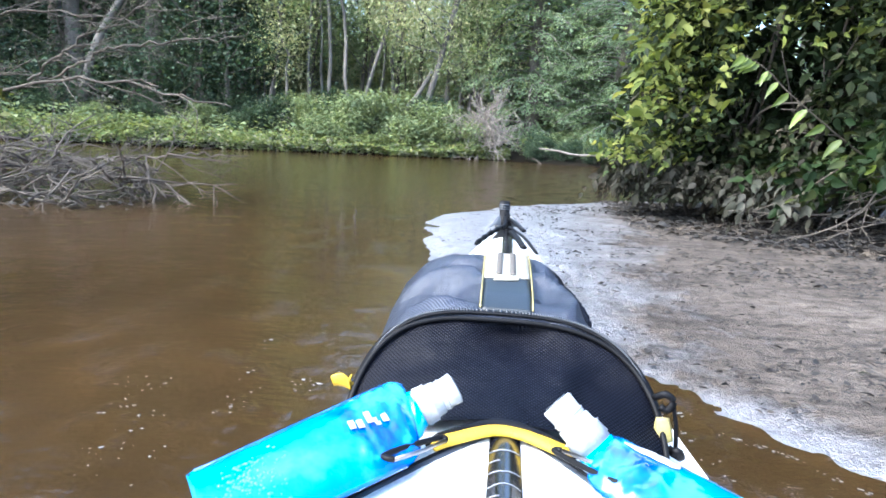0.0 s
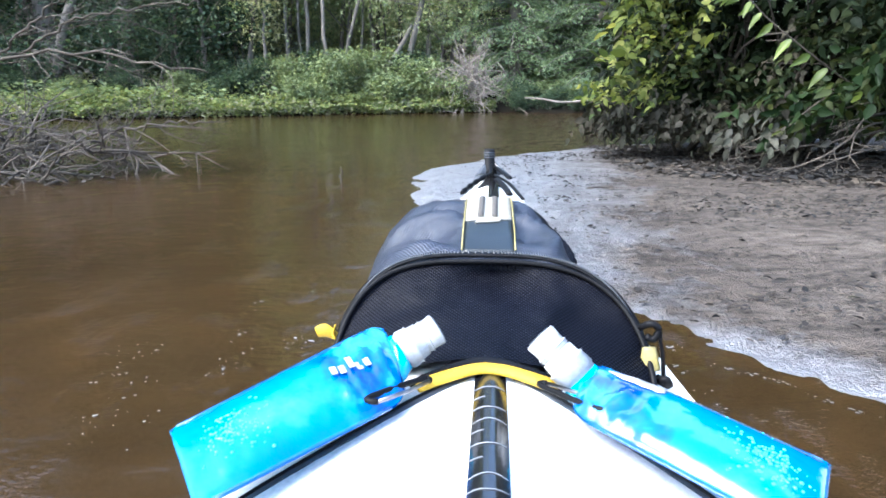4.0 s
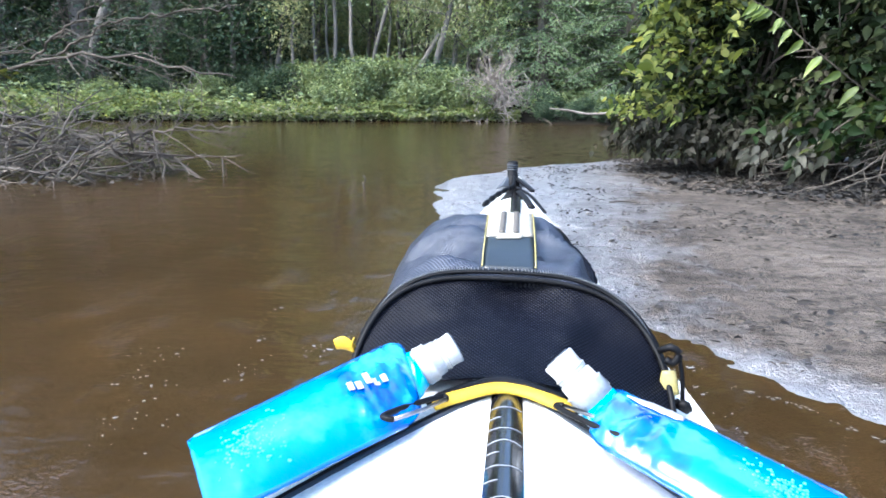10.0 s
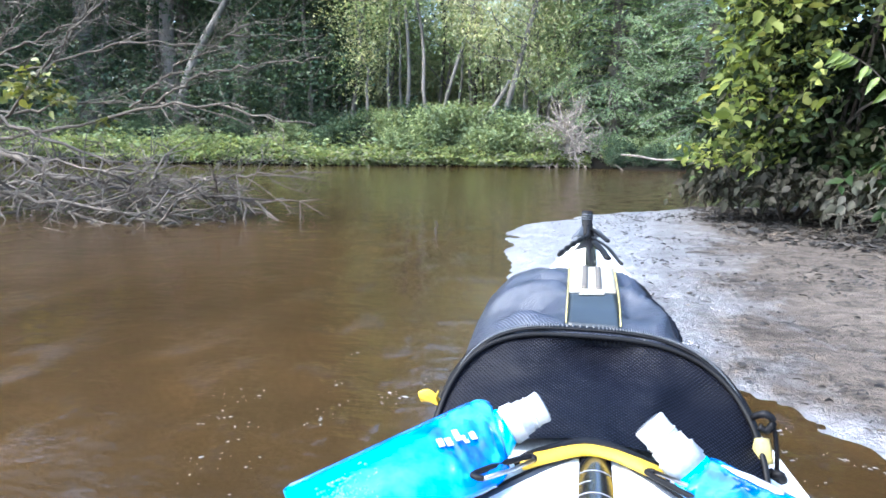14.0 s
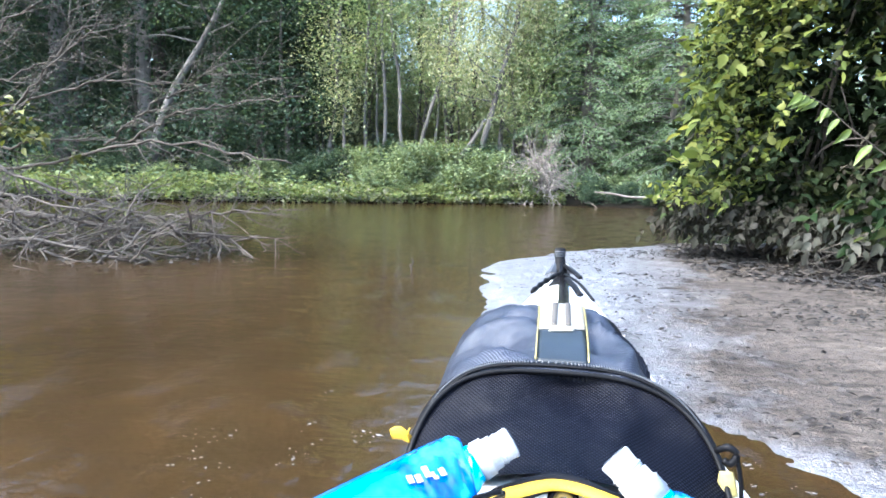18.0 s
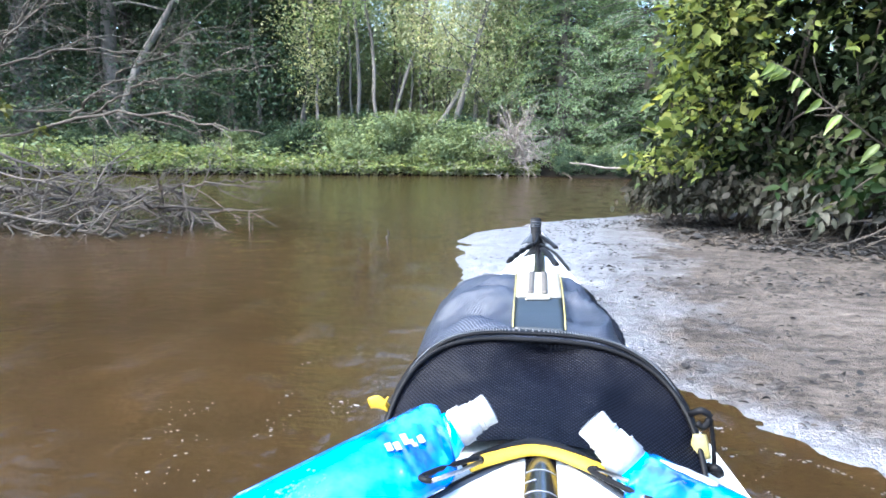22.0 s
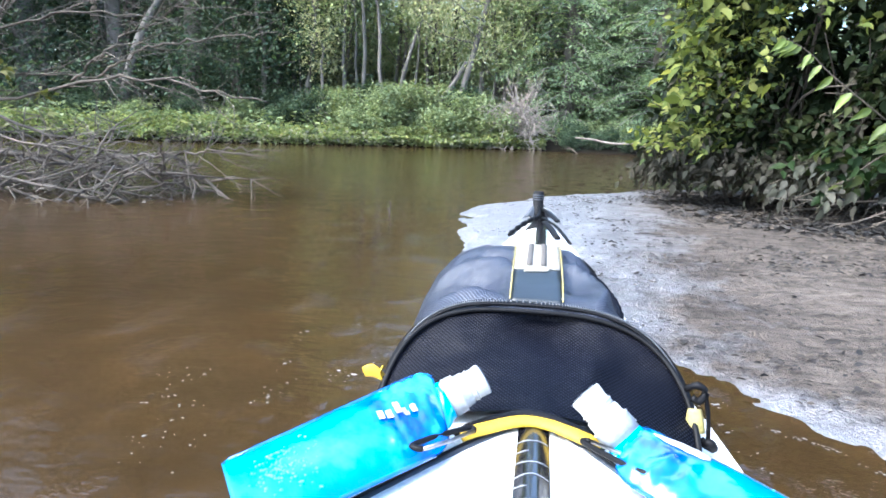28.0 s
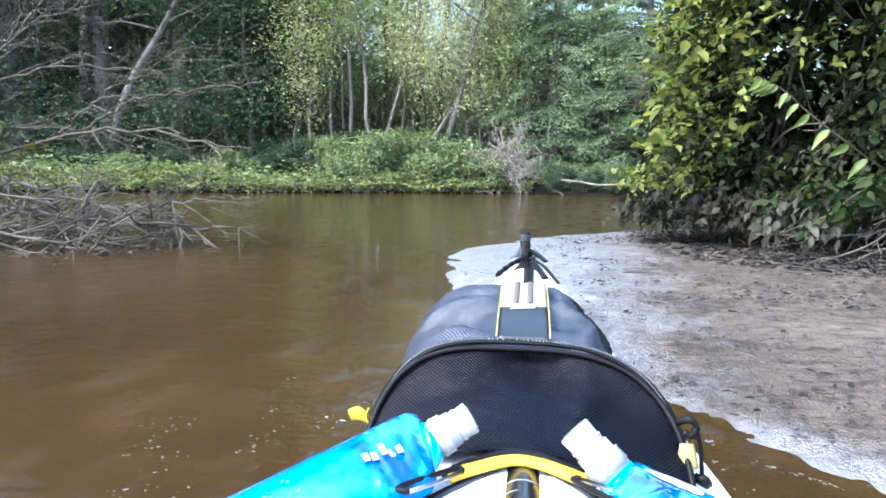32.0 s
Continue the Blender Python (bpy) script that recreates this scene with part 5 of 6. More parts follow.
def build_kayak():
    k = thing("kayak", "white sea kayak with black ridge strip, bow resting on the sandbar", "kayak")
    ys = np.linspace(-2.6, 2.64, 90)
    deck, hull = [], []
    for y in ys:
        b, g, r, kl = hull_at(y)
        us = np.linspace(-1, 1, 25)
        deck.append([(u * b * (left_of(y) if u < 0 else 1), y, g + (r - g) * (1 - abs(u) ** 1.5)) for u in us])
        a = np.linspace(0, math.pi, 21)
        hull.append([(b * (left_of(y) if math.cos(t) < 0 else 1) * math.copysign(abs(math.cos(t)) ** 0.7, math.cos(t)), y, g - (g - kl) * math.sin(t) ** 0.8) for t in a])
    part("deck", data_mesh("deck", *loft(deck), M_WHITE), k, "smooth white deck, overexposed in daylight")
    part("hull", data_mesh("hull", *loft(hull), M_WHITE), k)
    for s in (-1, 1):
        pts = [(s * hull_at(y)[0] * (left_of(y) if s < 0 else 1), y, hull_at(y)[1]) for y in ys]
        part("gunwale", data_mesh("gunwale", *tube(pts, 0.007, 6), M_WHITE), k)
    # ridge strip
    ys = np.linspace(0.30, 2.56, 60)
    secs = [[(0.007 + u * 0.0165, y, deck_z(0, y) + 0.004 + 0.007 * (1 - u * u)) for u in np.linspace(-1, 1, 9)] for y in ys]
    strip = part("ridge_strip", data_mesh("ridge_strip", *loft(secs), M_STRIP), k, "glossy black strip along the deck ridge")
    for i, y in enumerate(np.arange(0.395, 0.68, 0.024)):
        t = (i * 0.618) % 1.0
        pts = [(0.007 + u * 0.016, y + 0.003 * (1 if i % 4 else -0.4) * abs(u), deck_z(0, y) + 0.0046 + 0.007 * (1 - u * u)) for u in np.linspace(-1, -0.3 if t < 0.35 else 0.95, 7)]
        part("tick_line", data_mesh("tick_line", *tube(pts, 0.00045, 4), M_TICK), strip)
    # raised spray cover in front of the cockpit, bounded by dark seam tape
    for line in ([(-0.005, 0.715), (-0.12, 0.606), (-0.203, 0.540), (-0.256, 0.500)], [(0.035, 0.712), (0.11, 0.637), (0.187, 0.571), (0.254, 0.514)]):
        pts = [(x, y) for x, y, _ in curve_points([(x, y, 0) for x, y in line], 22)]
        tape = part("seam_tape", data_mesh("seam_tape", *tube([(x, y, deck_z(x, y) + 0.004) for x, y in pts], 0.0062, 8, 0.5), M_TRIM), k, "grey seam tape")
        part("seam_cord", data_mesh("seam_cord", *tube([(x, y + 0.003, deck_z(x, y) + 0.0075) for x, y in pts], 0.0022, 6), M_BLACK), tape)
    secs = []
    for y in np.linspace(0.34, 0.70, 24):
        xl, xr = float(np.interp(y, [0.500, 0.540, 0.606, 0.715], [-0.253, -0.199, -0.116, -0.001])), float(np.interp(y, [0.514, 0.571, 0.637, 0.712], [0.250, 0.183, 0.106, 0.031]))
        secs.append([(xl + (xr - xl) * u, y, deck_z(xl + (xr - xl) * u, y) + 0.0045) for u in np.linspace(0, 1, 13)])
    part("cockpit_cover", data_mesh("cockpit_cover", *loft(secs), M_WHITE), k, "taut white cover panel behind the seam")
    # yellow grab strap across the ridge with its dark backing
    line = [(-0.068, 0.668), (-0.045, 0.680), (-0.008, 0.697), (0.020, 0.698), (0.045, 0.691), (0.077, 0.680)]
    pts = curve_points([(x, y, deck_z(x, y) + 0.0155) for x, y in line], 24)
    strap = part("grab_strap", data_mesh("grab_strap", *tube(pts, [0.0082, 0.0076, 0.0072, 0.0076, 0.0088], 14, 0.5, (0, -0.5, 1)), M_YELLOW), k, "bright yellow webbing grab strap")
    pts = curve_points([(x * 0.9, y + 0.017, deck_z(x, y) + 0.014) for x, y in line], 24)
    part("strap_backing", data_mesh("strap_backing", *tube(pts, 0.009, 8, 0.8), M_BLACK), strap)
    tail = curve_points([(-0.062, 0.690, 0.279), (-0.046, 0.696, 0.283), (-0.030, 0.700, 0.284)], 8)
    part("strap_tail", data_mesh("strap_tail", *tube(tail, [0.007, 0.008, 0.006], 10, 0.3, (0, -0.5, 1)), M_YELLOW), strap)
    for x, y in ((-0.068, 0.676), (0.080, 0.682)):
        pts = [(x - 0.006, y, deck_z(x, y) + 0.012), (x + 0.006, y, deck_z(x, y) + 0.022)]
        part("strap_end", data_mesh("strap_end", *tube(pts, 0.006, 8, 0.7), M_BLACK), strap)
    # bow fittings
    cap = [[(u * (hull_at(y)[0] + 0.004), y, deck_z(u * hull_at(y)[0], y) + 0.005 - 0.02 * abs(u) ** 3) for u in np.linspace(-1, 1, 9)] for y in np.linspace(2.44, 2.645, 8)]
    thick(part("bow_cap", data_mesh("bow_cap", *loft(cap), M_BLACK), k, "black rubber bow cap"), 0.006)
    tower = []
    for z, w, y, cx in ((0.236, 0.030, 2.56, 0.002), (0.262, 0.024, 2.57, -0.002), (0.285, 0.020, 2.58, -0.007), (0.300, 0.0185, 2.585, -0.009), (0.306, 0.0205, 2.588, -0.0095), (0.332, 0.0205, 2.595, -0.0095), (0.338, 0.018, 2.60, -0.0095)):
        tower.append([(cx + w * math.copysign(abs(math.cos(a)) ** 0.6, math.cos(a)), y + 0.012 * math.sin(a), z) for a in np.linspace(0, 2 * math.pi, 13)])
    part("bow_handle", data_mesh("bow_handle", *loft(tower, True), M_BLACK), k, "upright black rubber bow handle")
    for inner, outer, foot in (((-0.022, 2.585, 0.292), (-0.064, 2.53, 0.243), (-0.020, 2.55, 0.250)), ((0.010, 2.585, 0.292), (0.076, 2.53, 0.243), (0.020, 2.55, 0.250))):
        fin = part("handle_web", data_mesh("handle_web", [inner, outer, ((outer[0] + foot[0]) / 2, 2.54, 0.252), foot], [[0, 1, 2, 3]], M_TRIM, False), k, "dark grey web beside the bow handle")
        thick(fin, 0.006, 0.0, 0.001)
    for z in (0.310, 0.318, 0.326):
        part("handle_rib", data_mesh("handle_rib", *tube([(-0.030, 2.578, z), (0.011, 2.578, z)], 0.0025, 6), M_TRIM), k)
    tog = part("carry_toggle", data_mesh("carry_toggle", *tube(curve_points([(-0.092, 2.16, 0.243), (-0.060, 2.27, 0.256), (-0.020, 2.40, 0.264)], 33), [0.006, 0.010, 0.006, 0.010, 0.006, 0.010, 0.006, 0.010, 0.006], 8), M_BLACK), k, "ribbed black carry toggle")
    part("toggle_cord", data_mesh("toggle_cord", *tube(curve_points([(-0.020, 2.40, 0.264), (-0.004, 2.46, 0.266), (-0.004, 2.56, 0.285)], 10), 0.007, 6), M_BLACK), tog)
    for p, r in (([(0.010, 2.57, 0.276), (0.036, 2.51, 0.266), (0.064, 2.44, 0.252)], 0.010), ([(0.018, 2.34, 0.262), (0.038, 2.24, 0.256), (0.058, 2.14, 0.244)], 0.012), ([(0.012, 2.42, 0.266), (0.060, 2.29, 0.254), (0.097, 2.11, 0.234)], 0.0065)):
        part("deck_line", data_mesh("deck_line", *tube(curve_points(p, 10), r, 8, 0.5), M_BLACK), k)
    return k


build_kayak()


def with_uv(me, rows, upright=False):
    """Lay cloth coordinates in metres over a lofted sheet, so that the weave follows it."""
    p = np.array(rows, float)
    u = np.cumsum(np.linalg.norm(np.diff(p, axis=1, prepend=p[:, :1]), axis=2), axis=1)
    u -= u[:, -1:] / 2
    v = np.cumsum(np.linalg.norm(np.diff(p, axis=0, prepend=p[:1]), axis=2), axis=0).mean(1)[:, None] + 0 * u
    if upright:
        u, v = p[..., 0], 0.75 * (p[..., 2] + p[..., 1])
    uv = np.stack([u, v], -1).reshape(-1, 2)
    idx = np.empty(len(me.loops), np.int32)
    me.loops.foreach_get("vertex_index", idx)
    me.uv_layers.new(name="cloth").data.foreach_set("uv", uv[idx].astype(np.float32).ravel())
    return me


def spray_skirt():
    ob = thing("spray_skirt", "black mesh fabric spray skirt covering the cockpit", "spray skirt")
    secs = []
    for t in np.linspace(0, 1, 14):
        y = 0.432 - 0.79 * t
        wd = 0.040 + 0.17 * math.sin(min(1, t * 1.4) * math.pi / 2)
        secs.append([(0.028 - 0.023 * t + u * wd, y + 0.004 * (1 - u ** 4) + 0.006 * u * (1 - t), max(deck_z(u * wd, y), 0.2) + 0.012 + 0.005 * (1 - abs(u) ** 5) + 0.0008 * math.sin(u * 7 + 5 * t)) for u in np.linspace(-1, 1, 21)])
    thick(part("fabric", with_uv(data_mesh("fabric", *loft(secs), M_WEAVE), secs), ob, "black mesh cloth"), 0.008)
    f = [(p[0], p[1] + 0.002, p[2]) for p in secs[0]]
    part("hem", data_mesh("hem", *tube(f, 0.0042, 8, 0.8), M_WEAVE), ob)


spray_skirt()


# ---- the deck bag ----
def bag_ring(k, n=41):
    """The bag's outline at its station k: from one side over the top to the other."""
    y, hw, top, cx, lean = k
    out = []
    for t in np.linspace(math.pi, 0, n):
        c, s = math.cos(t), math.sin(t)
        side = hw * float(np.interp(y, [0.95, 1.12, 1.3], [1.0, 0.88, 0.86])) if c > 0 else hw
        x = cx + side * math.copysign(abs(c) ** (float(np.interp(y, [0.95, 1.2], [0.82, 0.58])) if c > 0 else 0.62), c)
        lo = deck_z(x, y) - 0.004
        z = lo + (top - lo) * abs(s) ** 0.80
        out.append((x, y - lean * (top - z), z))
    return out


def build_bag():
    bag = thing("deck_bag", "black zippered nylon deck bag with striped top panel", "bag")
    st = [(0.916, 0.197, 0.350, 0.006, 0.95), (0.985, 0.191, 0.368, 0.007, 0.8), (1.05, 0.188, 0.373, -0.002, 0.6), (1.12, 0.188, 0.376, -0.010, 0.35), (1.20, 0.184, 0.377, -0.016, 0.15),
          (1.26, 0.178, 0.375, -0.018, 0.0), (1.32, 0.166, 0.362, -0.012, -0.1), (1.37, 0.142, 0.335, 0.0, -0.15), (1.405, 0.10, 0.295, 0.014, -0.1), (1.415, 0.06, 0.265, 0.014, 0.0)]
    ys = [s[0] for s in st]
    fine = [tuple(float(np.interp(y, ys, [s[i] for s in st])) for i in range(5)) for y in list(np.linspace(0.916, 1.26, 40)) + list(np.linspace(1.27, 1.415, 18))]
    secs = [bag_ring(k, 61) for k in fine]
    top = []
    for s, sec in enumerate(secs):
        row = []
        for i, (x, y, z) in enumerate(sec):
            w = 0.012 - 0.045 * abs(noise.noise(Vector((x * 8 + y * 6, y * 6 - x * 3, z * 5 + 1.3)))) - 0.016 * abs(noise.noise(Vector((x * 19 + 3, y * 13 - x * 9, z * 16))))
            w *= 0.3 if abs(x) < 0.05 else 1.0
            # the starboard side is pressed in along one long fold
            p, a0, b0 = np.array([x, y]), np.array([0.075, 1.30]), np.array([0.150, 1.00])
            q = float(np.clip(np.dot(p - a0, b0 - a0) / np.dot(b0 - a0, b0 - a0), 0, 1))
            w -= 0.020 * math.exp(-(float(np.linalg.norm(p - a0 - q * (b0 - a0))) / 0.020) ** 2)
            edge = min(1, s / 5) * float(np.interp(y, [1.15, 1.28], [1, 0.25]))
            row.append((x + w * edge * 0.4, y, z + w * edge))
        top.append(row)
    verts, faces = loft(top)
    # starboard columns of the same sheet take the darker weave
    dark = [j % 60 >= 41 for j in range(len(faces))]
    part("top_cover", with_uv(data_mesh("top_cover", verts, [f for f, d in zip(faces, dark) if not d], M_WEAVE_LIT), top), bag, "black woven top, greyed by sky sheen in its colour, creased at the sides")
    part("side_panel", with_uv(data_mesh("side_panel", verts, [f for f, d in zip(faces, dark) if d], M_WEAVE), top), bag, "starboard side in the darker weave, folded inwards")
    # front panel: filled inside the first outline, sagging a little
    ring = bag_ring(fine[0], 81)
    rings = []
    for t in np.linspace(0, 1, 30):
        row = []
        for x, y, z in ring:
            u = max(0.0, 1 - ((x - 0.01) / 0.195) ** 2)
            bx, by, bz = x, ring[0][1] - 0.060 * u, deck_z(x, 0.76) + 0.016 * u + 0.001
            px, py, pz = x + (bx - x) * t, y + (by - y) * t, z + (bz - z) * t
            dent = 0.014 * math.sin(math.pi * t) * (0.7 + 0.3 * math.sin(x * 26 + 1.0)) + math.sin(math.pi * t) ** 0.7 * (0.062 * abs(noise.noise(Vector((px * 8 + pz * 5, 0.3, pz * 7 - px * 5)))) + 0.020 * abs(noise.noise(Vector((px * 22 - pz * 8, 1.3, pz * 20)))))
            for (ax, az), (bx2, bz2), deep in (((-0.12, 0.295), (0.01, 0.340), 0.013), ((0.02, 0.300), (0.13, 0.338), 0.012), ((-0.13, 0.338), (0.11, 0.333), 0.008), ((0.10, 0.290), (0.16, 0.312), 0.010), ((-0.03, 0.290), (0.03, 0.318), 0.009)):
                vx, vz = bx2 - ax, bz2 - az
                q = min(1.0, max(0.0, ((px - ax) * vx + (pz - az) * vz) / (vx * vx + vz * vz)))
                dent += deep * math.sin(math.pi * t) * math.exp(-(math.hypot(px - ax - q * vx, pz - az - q * vz) / 0.010) ** 2)
            row.append((px, py + dent * u, pz))
        rings.append(row)
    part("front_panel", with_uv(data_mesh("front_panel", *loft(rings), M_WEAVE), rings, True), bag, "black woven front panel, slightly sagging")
    # piping and zip along the front edge
    part("edge_piping", data_mesh("edge_piping", *tube([(x, y - 0.004, z + 0.001) for x, y, z in ring], 0.0038, 8), M_BLACK), bag)
    z2 = bag_ring(tuple(float(np.interp(0.931, ys, [s[i] for s in st])) for i in range(5)))
    part("zip_tape", data_mesh("zip_tape", *tube([(x * 1.004, y, z + 0.002) for x, y, z in z2], 0.0075, 8, 0.35), M_BLACK), bag)
    teeth = []
    for x, y, z in curve_points(z2, 190)[8:-8]:
        v, f = tube([(x, y - 0.0042, z + 0.005), (x, y + 0.0042, z + 0.005)], 0.0015, 4)
        teeth.append((v, f))
    tagged(part("zip_teeth", data_mesh("zip_teeth", *joined(teeth), M_TEETH), bag, "dark grey zip teeth"), kind="stuff")

    def on_top(x, y, lift):
        k = tuple(float(np.interp(y, ys, [s[i] for s in st])) for i in range(5))
        b = bag_ring(k, 81)
        xs, zs, yy = [p[0] for p in b], [p[2] for p in b], [p[1] for p in b]
        return (x, float(np.interp(x, xs, yy)), float(np.interp(x, xs, zs)) + lift)

    def patch(name, x0, x1, y0, y1, lift, mat, skew=0.0, label=""):
        s = [[on_top((x0[0] + (x0[1] - x0[0]) * t) + ((x1[0] + (x1[1] - x1[0]) * t) - (x0[0] + (x0[1] - x0[0]) * t)) * u, y0 + (y1 - y0) * t + skew * (u - 0.5), lift) for u in np.linspace(0, 1, 9)] for t in np.linspace(0, 1, 14)]
        return thick(part(name, data_mesh(name, *loft(s), mat), bag, label), 0.002)

    patch("top_panel", (-0.035, -0.036), (0.040, 0.036), 0.936, 1.075, 0.0025, M_NAVY, 0, "smooth slate nylon panel")
    stripe = patch("striped_panel", (-0.036, -0.038), (0.036, 0.038), 1.060, 1.262, 0.0045, M_CREAM, 0.012, "cream panel with two taupe ribbons")
    patch("printed_mark", (-0.020, -0.012), (0.018, 0.022), 1.046, 1.064, 0.0052, M_CREAM, 0.008, "small pale emblem as a plain shape")
    for a in (-0.012, 0.010):
        sv = [[on_top(a + u * 0.0045, y, 0.0072) for u in (-1, 0, 1)] for y in np.linspace(1.075, 1.262, 14)]
        thick(part("ribbon", data_mesh("ribbon", *loft(sv), M_TAUPE), stripe), 0.001)
    for s, x0, x1 in ((0, -0.0345, -0.040), (1, 0.0385, 0.039)):
        line = [on_top(x0 + (x1 - x0) * t, 0.936 + 0.324 * t, 0.0065) for t in np.linspace(0, 1, 16)]
        part("yellow_piping", data_mesh("yellow_piping", *tube(line, 0.0012, 6), M_PIPING), bag)
    # tabs, zip pull and cord at the corners
    tab = [(-0.184, 0.85, 0.258), (-0.196, 0.85, 0.266), (-0.208, 0.85, 0.272), (-0.219, 0.85, 0.269)]
    part("pull_tab", data_mesh("pull_tab", *tube(curve_points(tab, 10), [0.004, 0.006, 0.0095, 0.007], 8, 0.3, (0, 1, 0)), M_YELLOW), bag, "yellow webbing pull tab")
    part("pull_tab", data_mesh("pull_tab", *tube(curve_points([(-0.195, 0.847, 0.262), (-0.196, 0.846, 0.271), (-0.193, 0.846, 0.281)], 8), [0.005, 0.003], 8, 0.4), M_YELLOW), bag)
    part("side_tab", data_mesh("side_tab", *tube(curve_points([(0.199, 0.822, 0.270), (0.200, 0.82, 0.257), (0.204, 0.815, 0.241)], 8), [0.008, 0.011, 0.009], 8, 0.35, (0, 1, 0)), M_PIPING), bag, "faded yellow fabric tab")
    zp = part("zip_pull", data_mesh("zip_pull", *tube(curve_points([(0.188, 0.83, 0.292), (0.199, 0.82, 0.301), (0.209, 0.82, 0.293), (0.203, 0.82, 0.281), (0.194, 0.822, 0.284)], 14), 0.0045, 6), M_BLACK), bag, "black zip pull with knotted cord")
    cord = curve_points([(0.208, 0.82, 0.293), (0.214, 0.82, 0.268), (0.217, 0.82, 0.245), (0.218, 0.82, 0.230)], 16)
    part("cord", data_mesh("cord", *tube(cord, 0.0028, 6), M_BLACK), zp)
    part("knot", data_mesh("knot", *tube(curve_points([(0.209, 0.82, 0.232), (0.216, 0.815, 0.228), (0.224, 0.815, 0.224), (0.219, 0.81, 0.233), (0.213, 0.815, 0.230)], 14), 0.0055, 7), M_BLACK), zp)
    for dx in (0, 0.012):
        part("buckle_strap", data_mesh("buckle_strap", *tube(curve_points([(0.184 + dx, 0.82, 0.250), (0.187 + dx, 0.815, 0.238), (0.192 + dx, 0.81, 0.226)], 8), [0.006, 0.007], 6, 0.5), M_BLACK), bag)


build_bag()


# ---- soft drinking flasks clipped to the strap ----
def flask(corners, collar, spout, side, label):
    """A soft pouch between four corners: shoulder far, shoulder near, foot far, foot near."""
    ob = thing("water_flask", label, "water bottle", "flasks on the deck")
    nf, nn, bf, bn = [np.array(c) for c in corners]
    up = unit(np.cross(nn - nf, bf - nf))
    up = up if up[2] > 0 else -up
    n, k = 56, 40

    def at(t, u, lift=0.0):
        far, near = nf + (bf - nf) * t, nn + (bn - nn) * t
        return (far + near) / 2 + (near - far) / 2 * u + up * lift

    def loft_height(t, u):
        puff = np.interp(t, [0, 0.05, 0.2, 0.5, 0.85, 0.97, 1], [0.007, 0.014, 0.015, 0.019, 0.015, 0.006, 0.002])
        body = puff * max(0.0, 1 - (abs(u) / 0.94) ** 2.4) ** 0.6
        slack = float(np.interp(t, [0, 0.09, 0.24, 0.42, 1], [0.25, 0.9, 0.8, 0.12, 0.05]))
        slack *= float(np.interp(u, [-1, -0.2, 0.25], [0.08, 0.15, 1.0])) if side > 0 else 1.0
        fold = abs(noise.noise(Vector((t * 13 + side * 5, u * 2.6 + t * 6, 0.4)))) + 0.6 * abs(noise.noise(Vector((t * 30 + 2, u * 5 - t * 9 + side, 2.4))))
        edge = max(0.0, 1 - u * u) ** 0.8
        return body + slack * edge * (0.017 * fold - 0.004)

    sec, dry = [], []
    for i in range(n):
        t = i / (n - 1)
        w = 1 - 0.22 * max(0.0, 1 - t / 0.09) ** 2.2 - 0.05 * max(0.0, (t - 0.95) / 0.05) ** 2
        row = []
        for a in np.linspace(0, 2 * math.pi, k + 1):
            u, top = math.cos(a), math.sin(a) >= 0
            u = math.copysign(abs(u) ** 0.8, u)
            lift = 0.0012 + loft_height(t, u) if top else -0.0012 - 0.9 * 0.016 * max(0.0, 1 - (abs(u) / 0.94) ** 2.4) ** 0.6
            row.append(at(t, u * w, lift))
            dry.append(float(np.clip((0.36 + 0.16 * noise.noise(Vector((t * 8, u * 2.2, side)))  + 0.05 * u * side - t) / 0.05, 0, 1)))
        sec.append(row)
    me = data_mesh("body", *loft(sec, True), M_FLASK)
    me.attributes.new("empty", "FLOAT", "POINT").data.foreach_set("value", np.array(dry, np.float32))
    body = part("body", me, ob, "bright translucent blue pouch, creased at its empty shoulder")
    # welded rim along both long edges and the foot
    for a, b in ((at(0.10, -0.985), at(0.97, -0.985)), (at(0.985, -0.93), at(0.985, 0.93)), (at(0.10, 0.985), at(0.97, 0.985))):
        part("welded_rim", data_mesh("welded_rim", *tube(np.linspace(a, b, 10), 0.0036, 6, 0.5), M_FLASK_DEEP), body)
    # collar and spout cap
    base = np.array(collar)
    tip = np.array(spout)
    d = unit(tip - base)
    L = float(np.linalg.norm(tip - base))
    sd = unit((nf - nn) - d * float(np.dot(nf - nn, d)))
    nz = np.cross(sd, d)
    cring = [[base + d * q + (sd * math.cos(a) * wd + nz * math.sin(a) * th) for a in np.linspace(0, 2 * math.pi, 25)] for q, wd, th in ((-0.014, 0.034, 0.012), (-0.009, 0.037, 0.014), (-0.002, 0.034, 0.016), (0.003, 0.027, 0.019), (0.009, 0.022, 0.0205))]
    part("collar", data_mesh("collar", *loft(cring, True), M_FLASK_RING), ob, "bright cyan moulded collar")
    cap = part("cap", data_mesh("cap", *tube([base + d * L * q for q in (0.14, 0.20, 0.205, 0.40, 0.43, 0.45, 0.62, 0.64)], [0.0205, 0.0205, 0.0222, 0.0212, 0.0222, 0.0192, 0.0187, 0.016], 20), M_CAP), ob, "frosted white screw cap")
    part("spout", data_mesh("spout", *tube([base + d * L * q for q in (0.62, 0.66, 0.80, 0.97, 1.0)], [0.0150, 0.0175, 0.0168, 0.0178, 0.0165], 20), M_CAP), cap)
    # solid dark disc stands in for the shade inside the spout
    part("opening", data_mesh("opening", *tube([tip - d * 0.002, tip + d * 0.0015], [0.0135, 0.013], 16), M_TRIM), cap, "dark disc drawn for the spout's shaded opening")
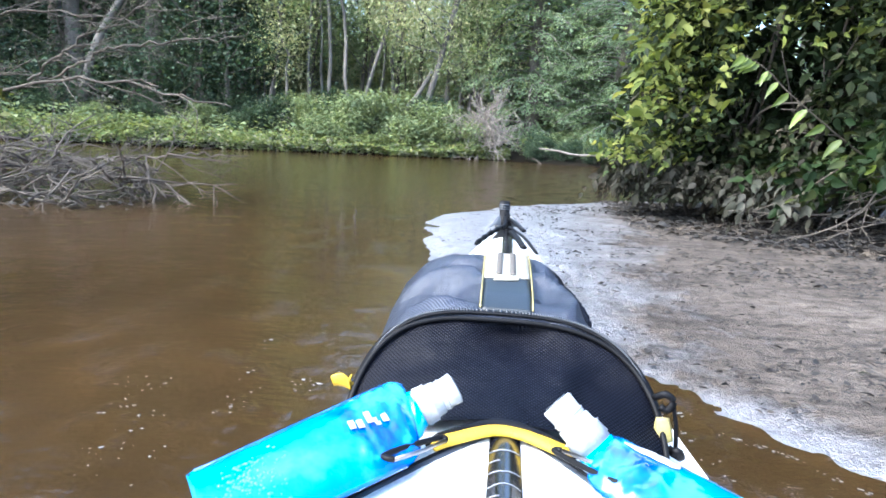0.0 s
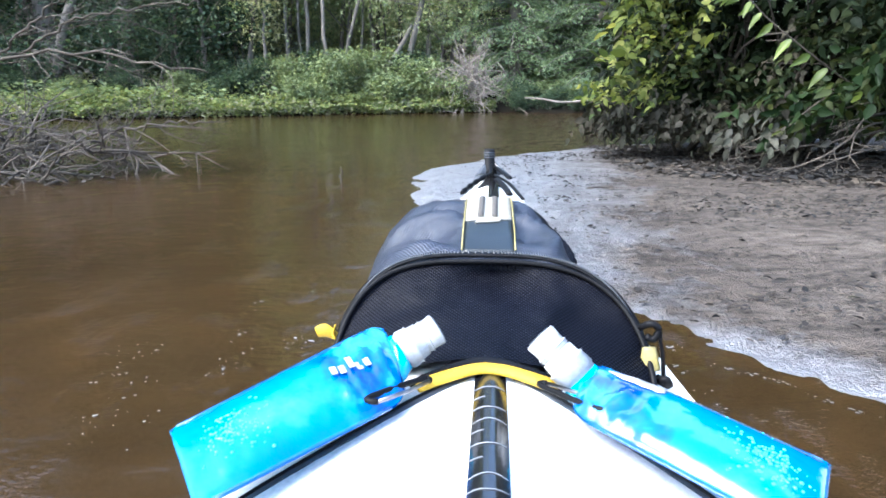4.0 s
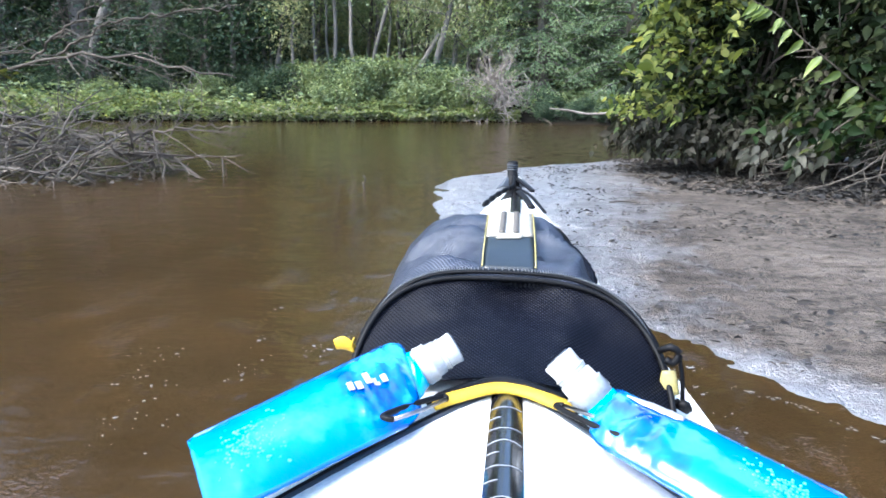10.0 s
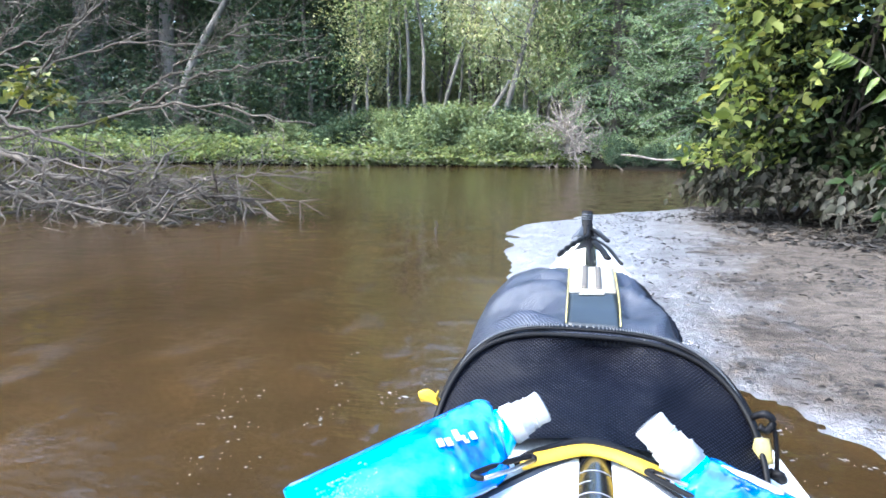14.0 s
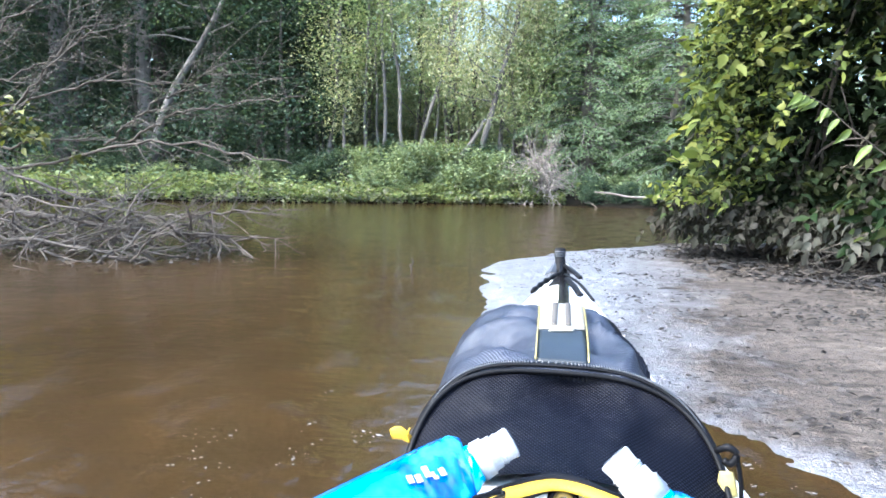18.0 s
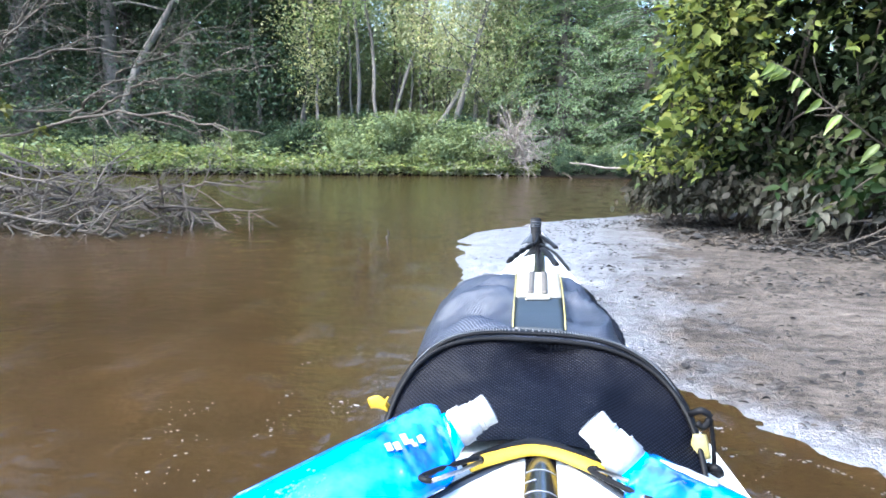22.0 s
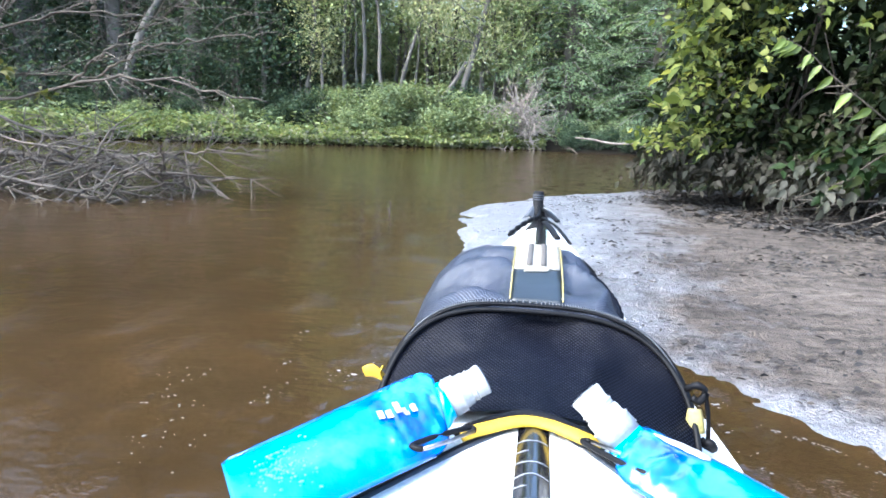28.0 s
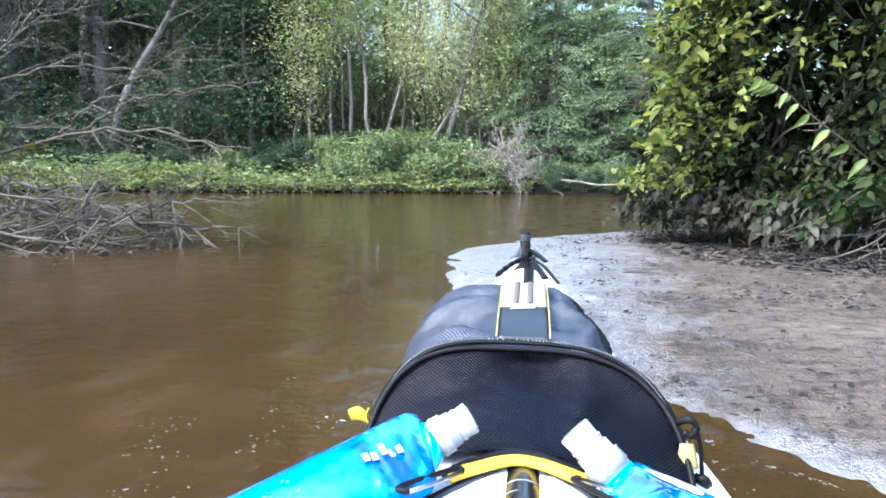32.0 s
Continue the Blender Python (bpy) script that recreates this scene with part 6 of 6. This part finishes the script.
    part("ridge", data_mesh("ridge", *tube([base + d * L * q for q in (0.70, 0.72, 0.74)], [0.0176, 0.0186, 0.0176], 20), M_CAP), cap)
    # faded brand mark as plain bars
    if side < 0:
        spots = [(0.31 - 0.040 * i, -0.02 + 0.03 * i) for i in range(5)]
        marks = [at(t, u, loft_height(t, u) + 0.0040) for t, u in spots]
        for i, c in enumerate(marks):
            run = unit(marks[-1] - marks[0])
            rise = unit(np.cross(up, run))
            s, tall = 0.0030, 0.0078 if i == 2 else 0.0056
            quad = [c - run * s - rise * tall, c + run * s - rise * tall, c + run * s + rise * tall, c - run * s + rise * tall]
            thick(part("print_bar", data_mesh("print_bar", quad, [[0, 1, 2, 3]], M_CAP, False), body, "plain white printed mark"), 0.0008)
    else:
        band = [[at(t, uc + v * hw, loft_height(t, uc + v * hw) + 0.0026) for v in np.linspace(-1, 1, 7)] for t, uc, hw in zip(np.linspace(0.10, 0.36, 16), np.linspace(-0.42, -0.56, 16), np.interp(np.linspace(0, 1, 16), [0, 0.15, 0.5, 0.9, 1], [0.03, 0.09, 0.15, 0.19, 0.13]))]
        thick(part("print_band", data_mesh("print_band", *loft(band), M_CAP), body, "plain white printed band"), 0.0006)
    # air bubbles under the film
    rng = np.random.default_rng(131 + side)
    bub = []
    for i in range(150):
        t = 0.78 + rng.normal(0, 0.07)
        u = 0.55 + rng.normal(0, 0.14)
        r = rng.uniform(0.0008, 0.0022)
        u = 2 * u - 1
        c = at(t, u, loft_height(t, u) + 0.0012)
        bub.append(tube([c - up * r * 0.5, c, c + up * r * 0.5], [r * 0.6, r, r * 0.5], 6))
    tagged(part("bubble_cluster", data_mesh("bubble_cluster", *joined(bub), M_BUBBLE), body, "pale bubbles in the water"), kind="stuff")
    return ob


flask([(-0.114, 0.738, 0.325), (-0.072, 0.630, 0.286), (-0.293, 0.587, 0.268), (-0.221, 0.477, 0.262)], (-0.094, 0.700, 0.301), (-0.050, 0.717, 0.327), -1, "blue soft water flask with white cap and printed mark")
flask([(0.115, 0.705, 0.297), (0.081, 0.612, 0.286), (0.297, 0.567, 0.268), (0.243, 0.462, 0.262)], (0.103, 0.666, 0.290), (0.056, 0.686, 0.332), 1, "blue soft water flask with white cap, pointing the other way")


def carabiner(a, b, label):
    ob = thing("carabiner", label, "carabiner", "clips on the flasks")
    a, b = np.array(a), np.array(b)
    d = b - a
    s = unit(np.cross(d, (0, 0, 1)))
    w = 0.0075
    loop = [a + s * w * 0.8, a - d * 0.06, a - s * w * 0.9, a + d * 0.5 - s * w, b - s * w * 0.6, b + d * 0.06, b + s * w * 0.5]
    part("frame", data_mesh("frame", *tube(curve_points(loop, 30), 0.0030, 7), M_BLACK), ob, "black anodised frame")
    part("gate", data_mesh("gate", *tube([a + s * w * 0.8, (a + b) / 2 + s * w, b + s * w * 0.5], 0.0021, 7), M_METAL), ob, "bare metal gate")


carabiner((-0.101, 0.602, 0.298), (-0.057, 0.660, 0.293), "small black carabiner clipping a flask to the strap")
carabiner((0.112, 0.609, 0.294), (0.061, 0.664, 0.290), "small black carabiner with scratched metal gate")
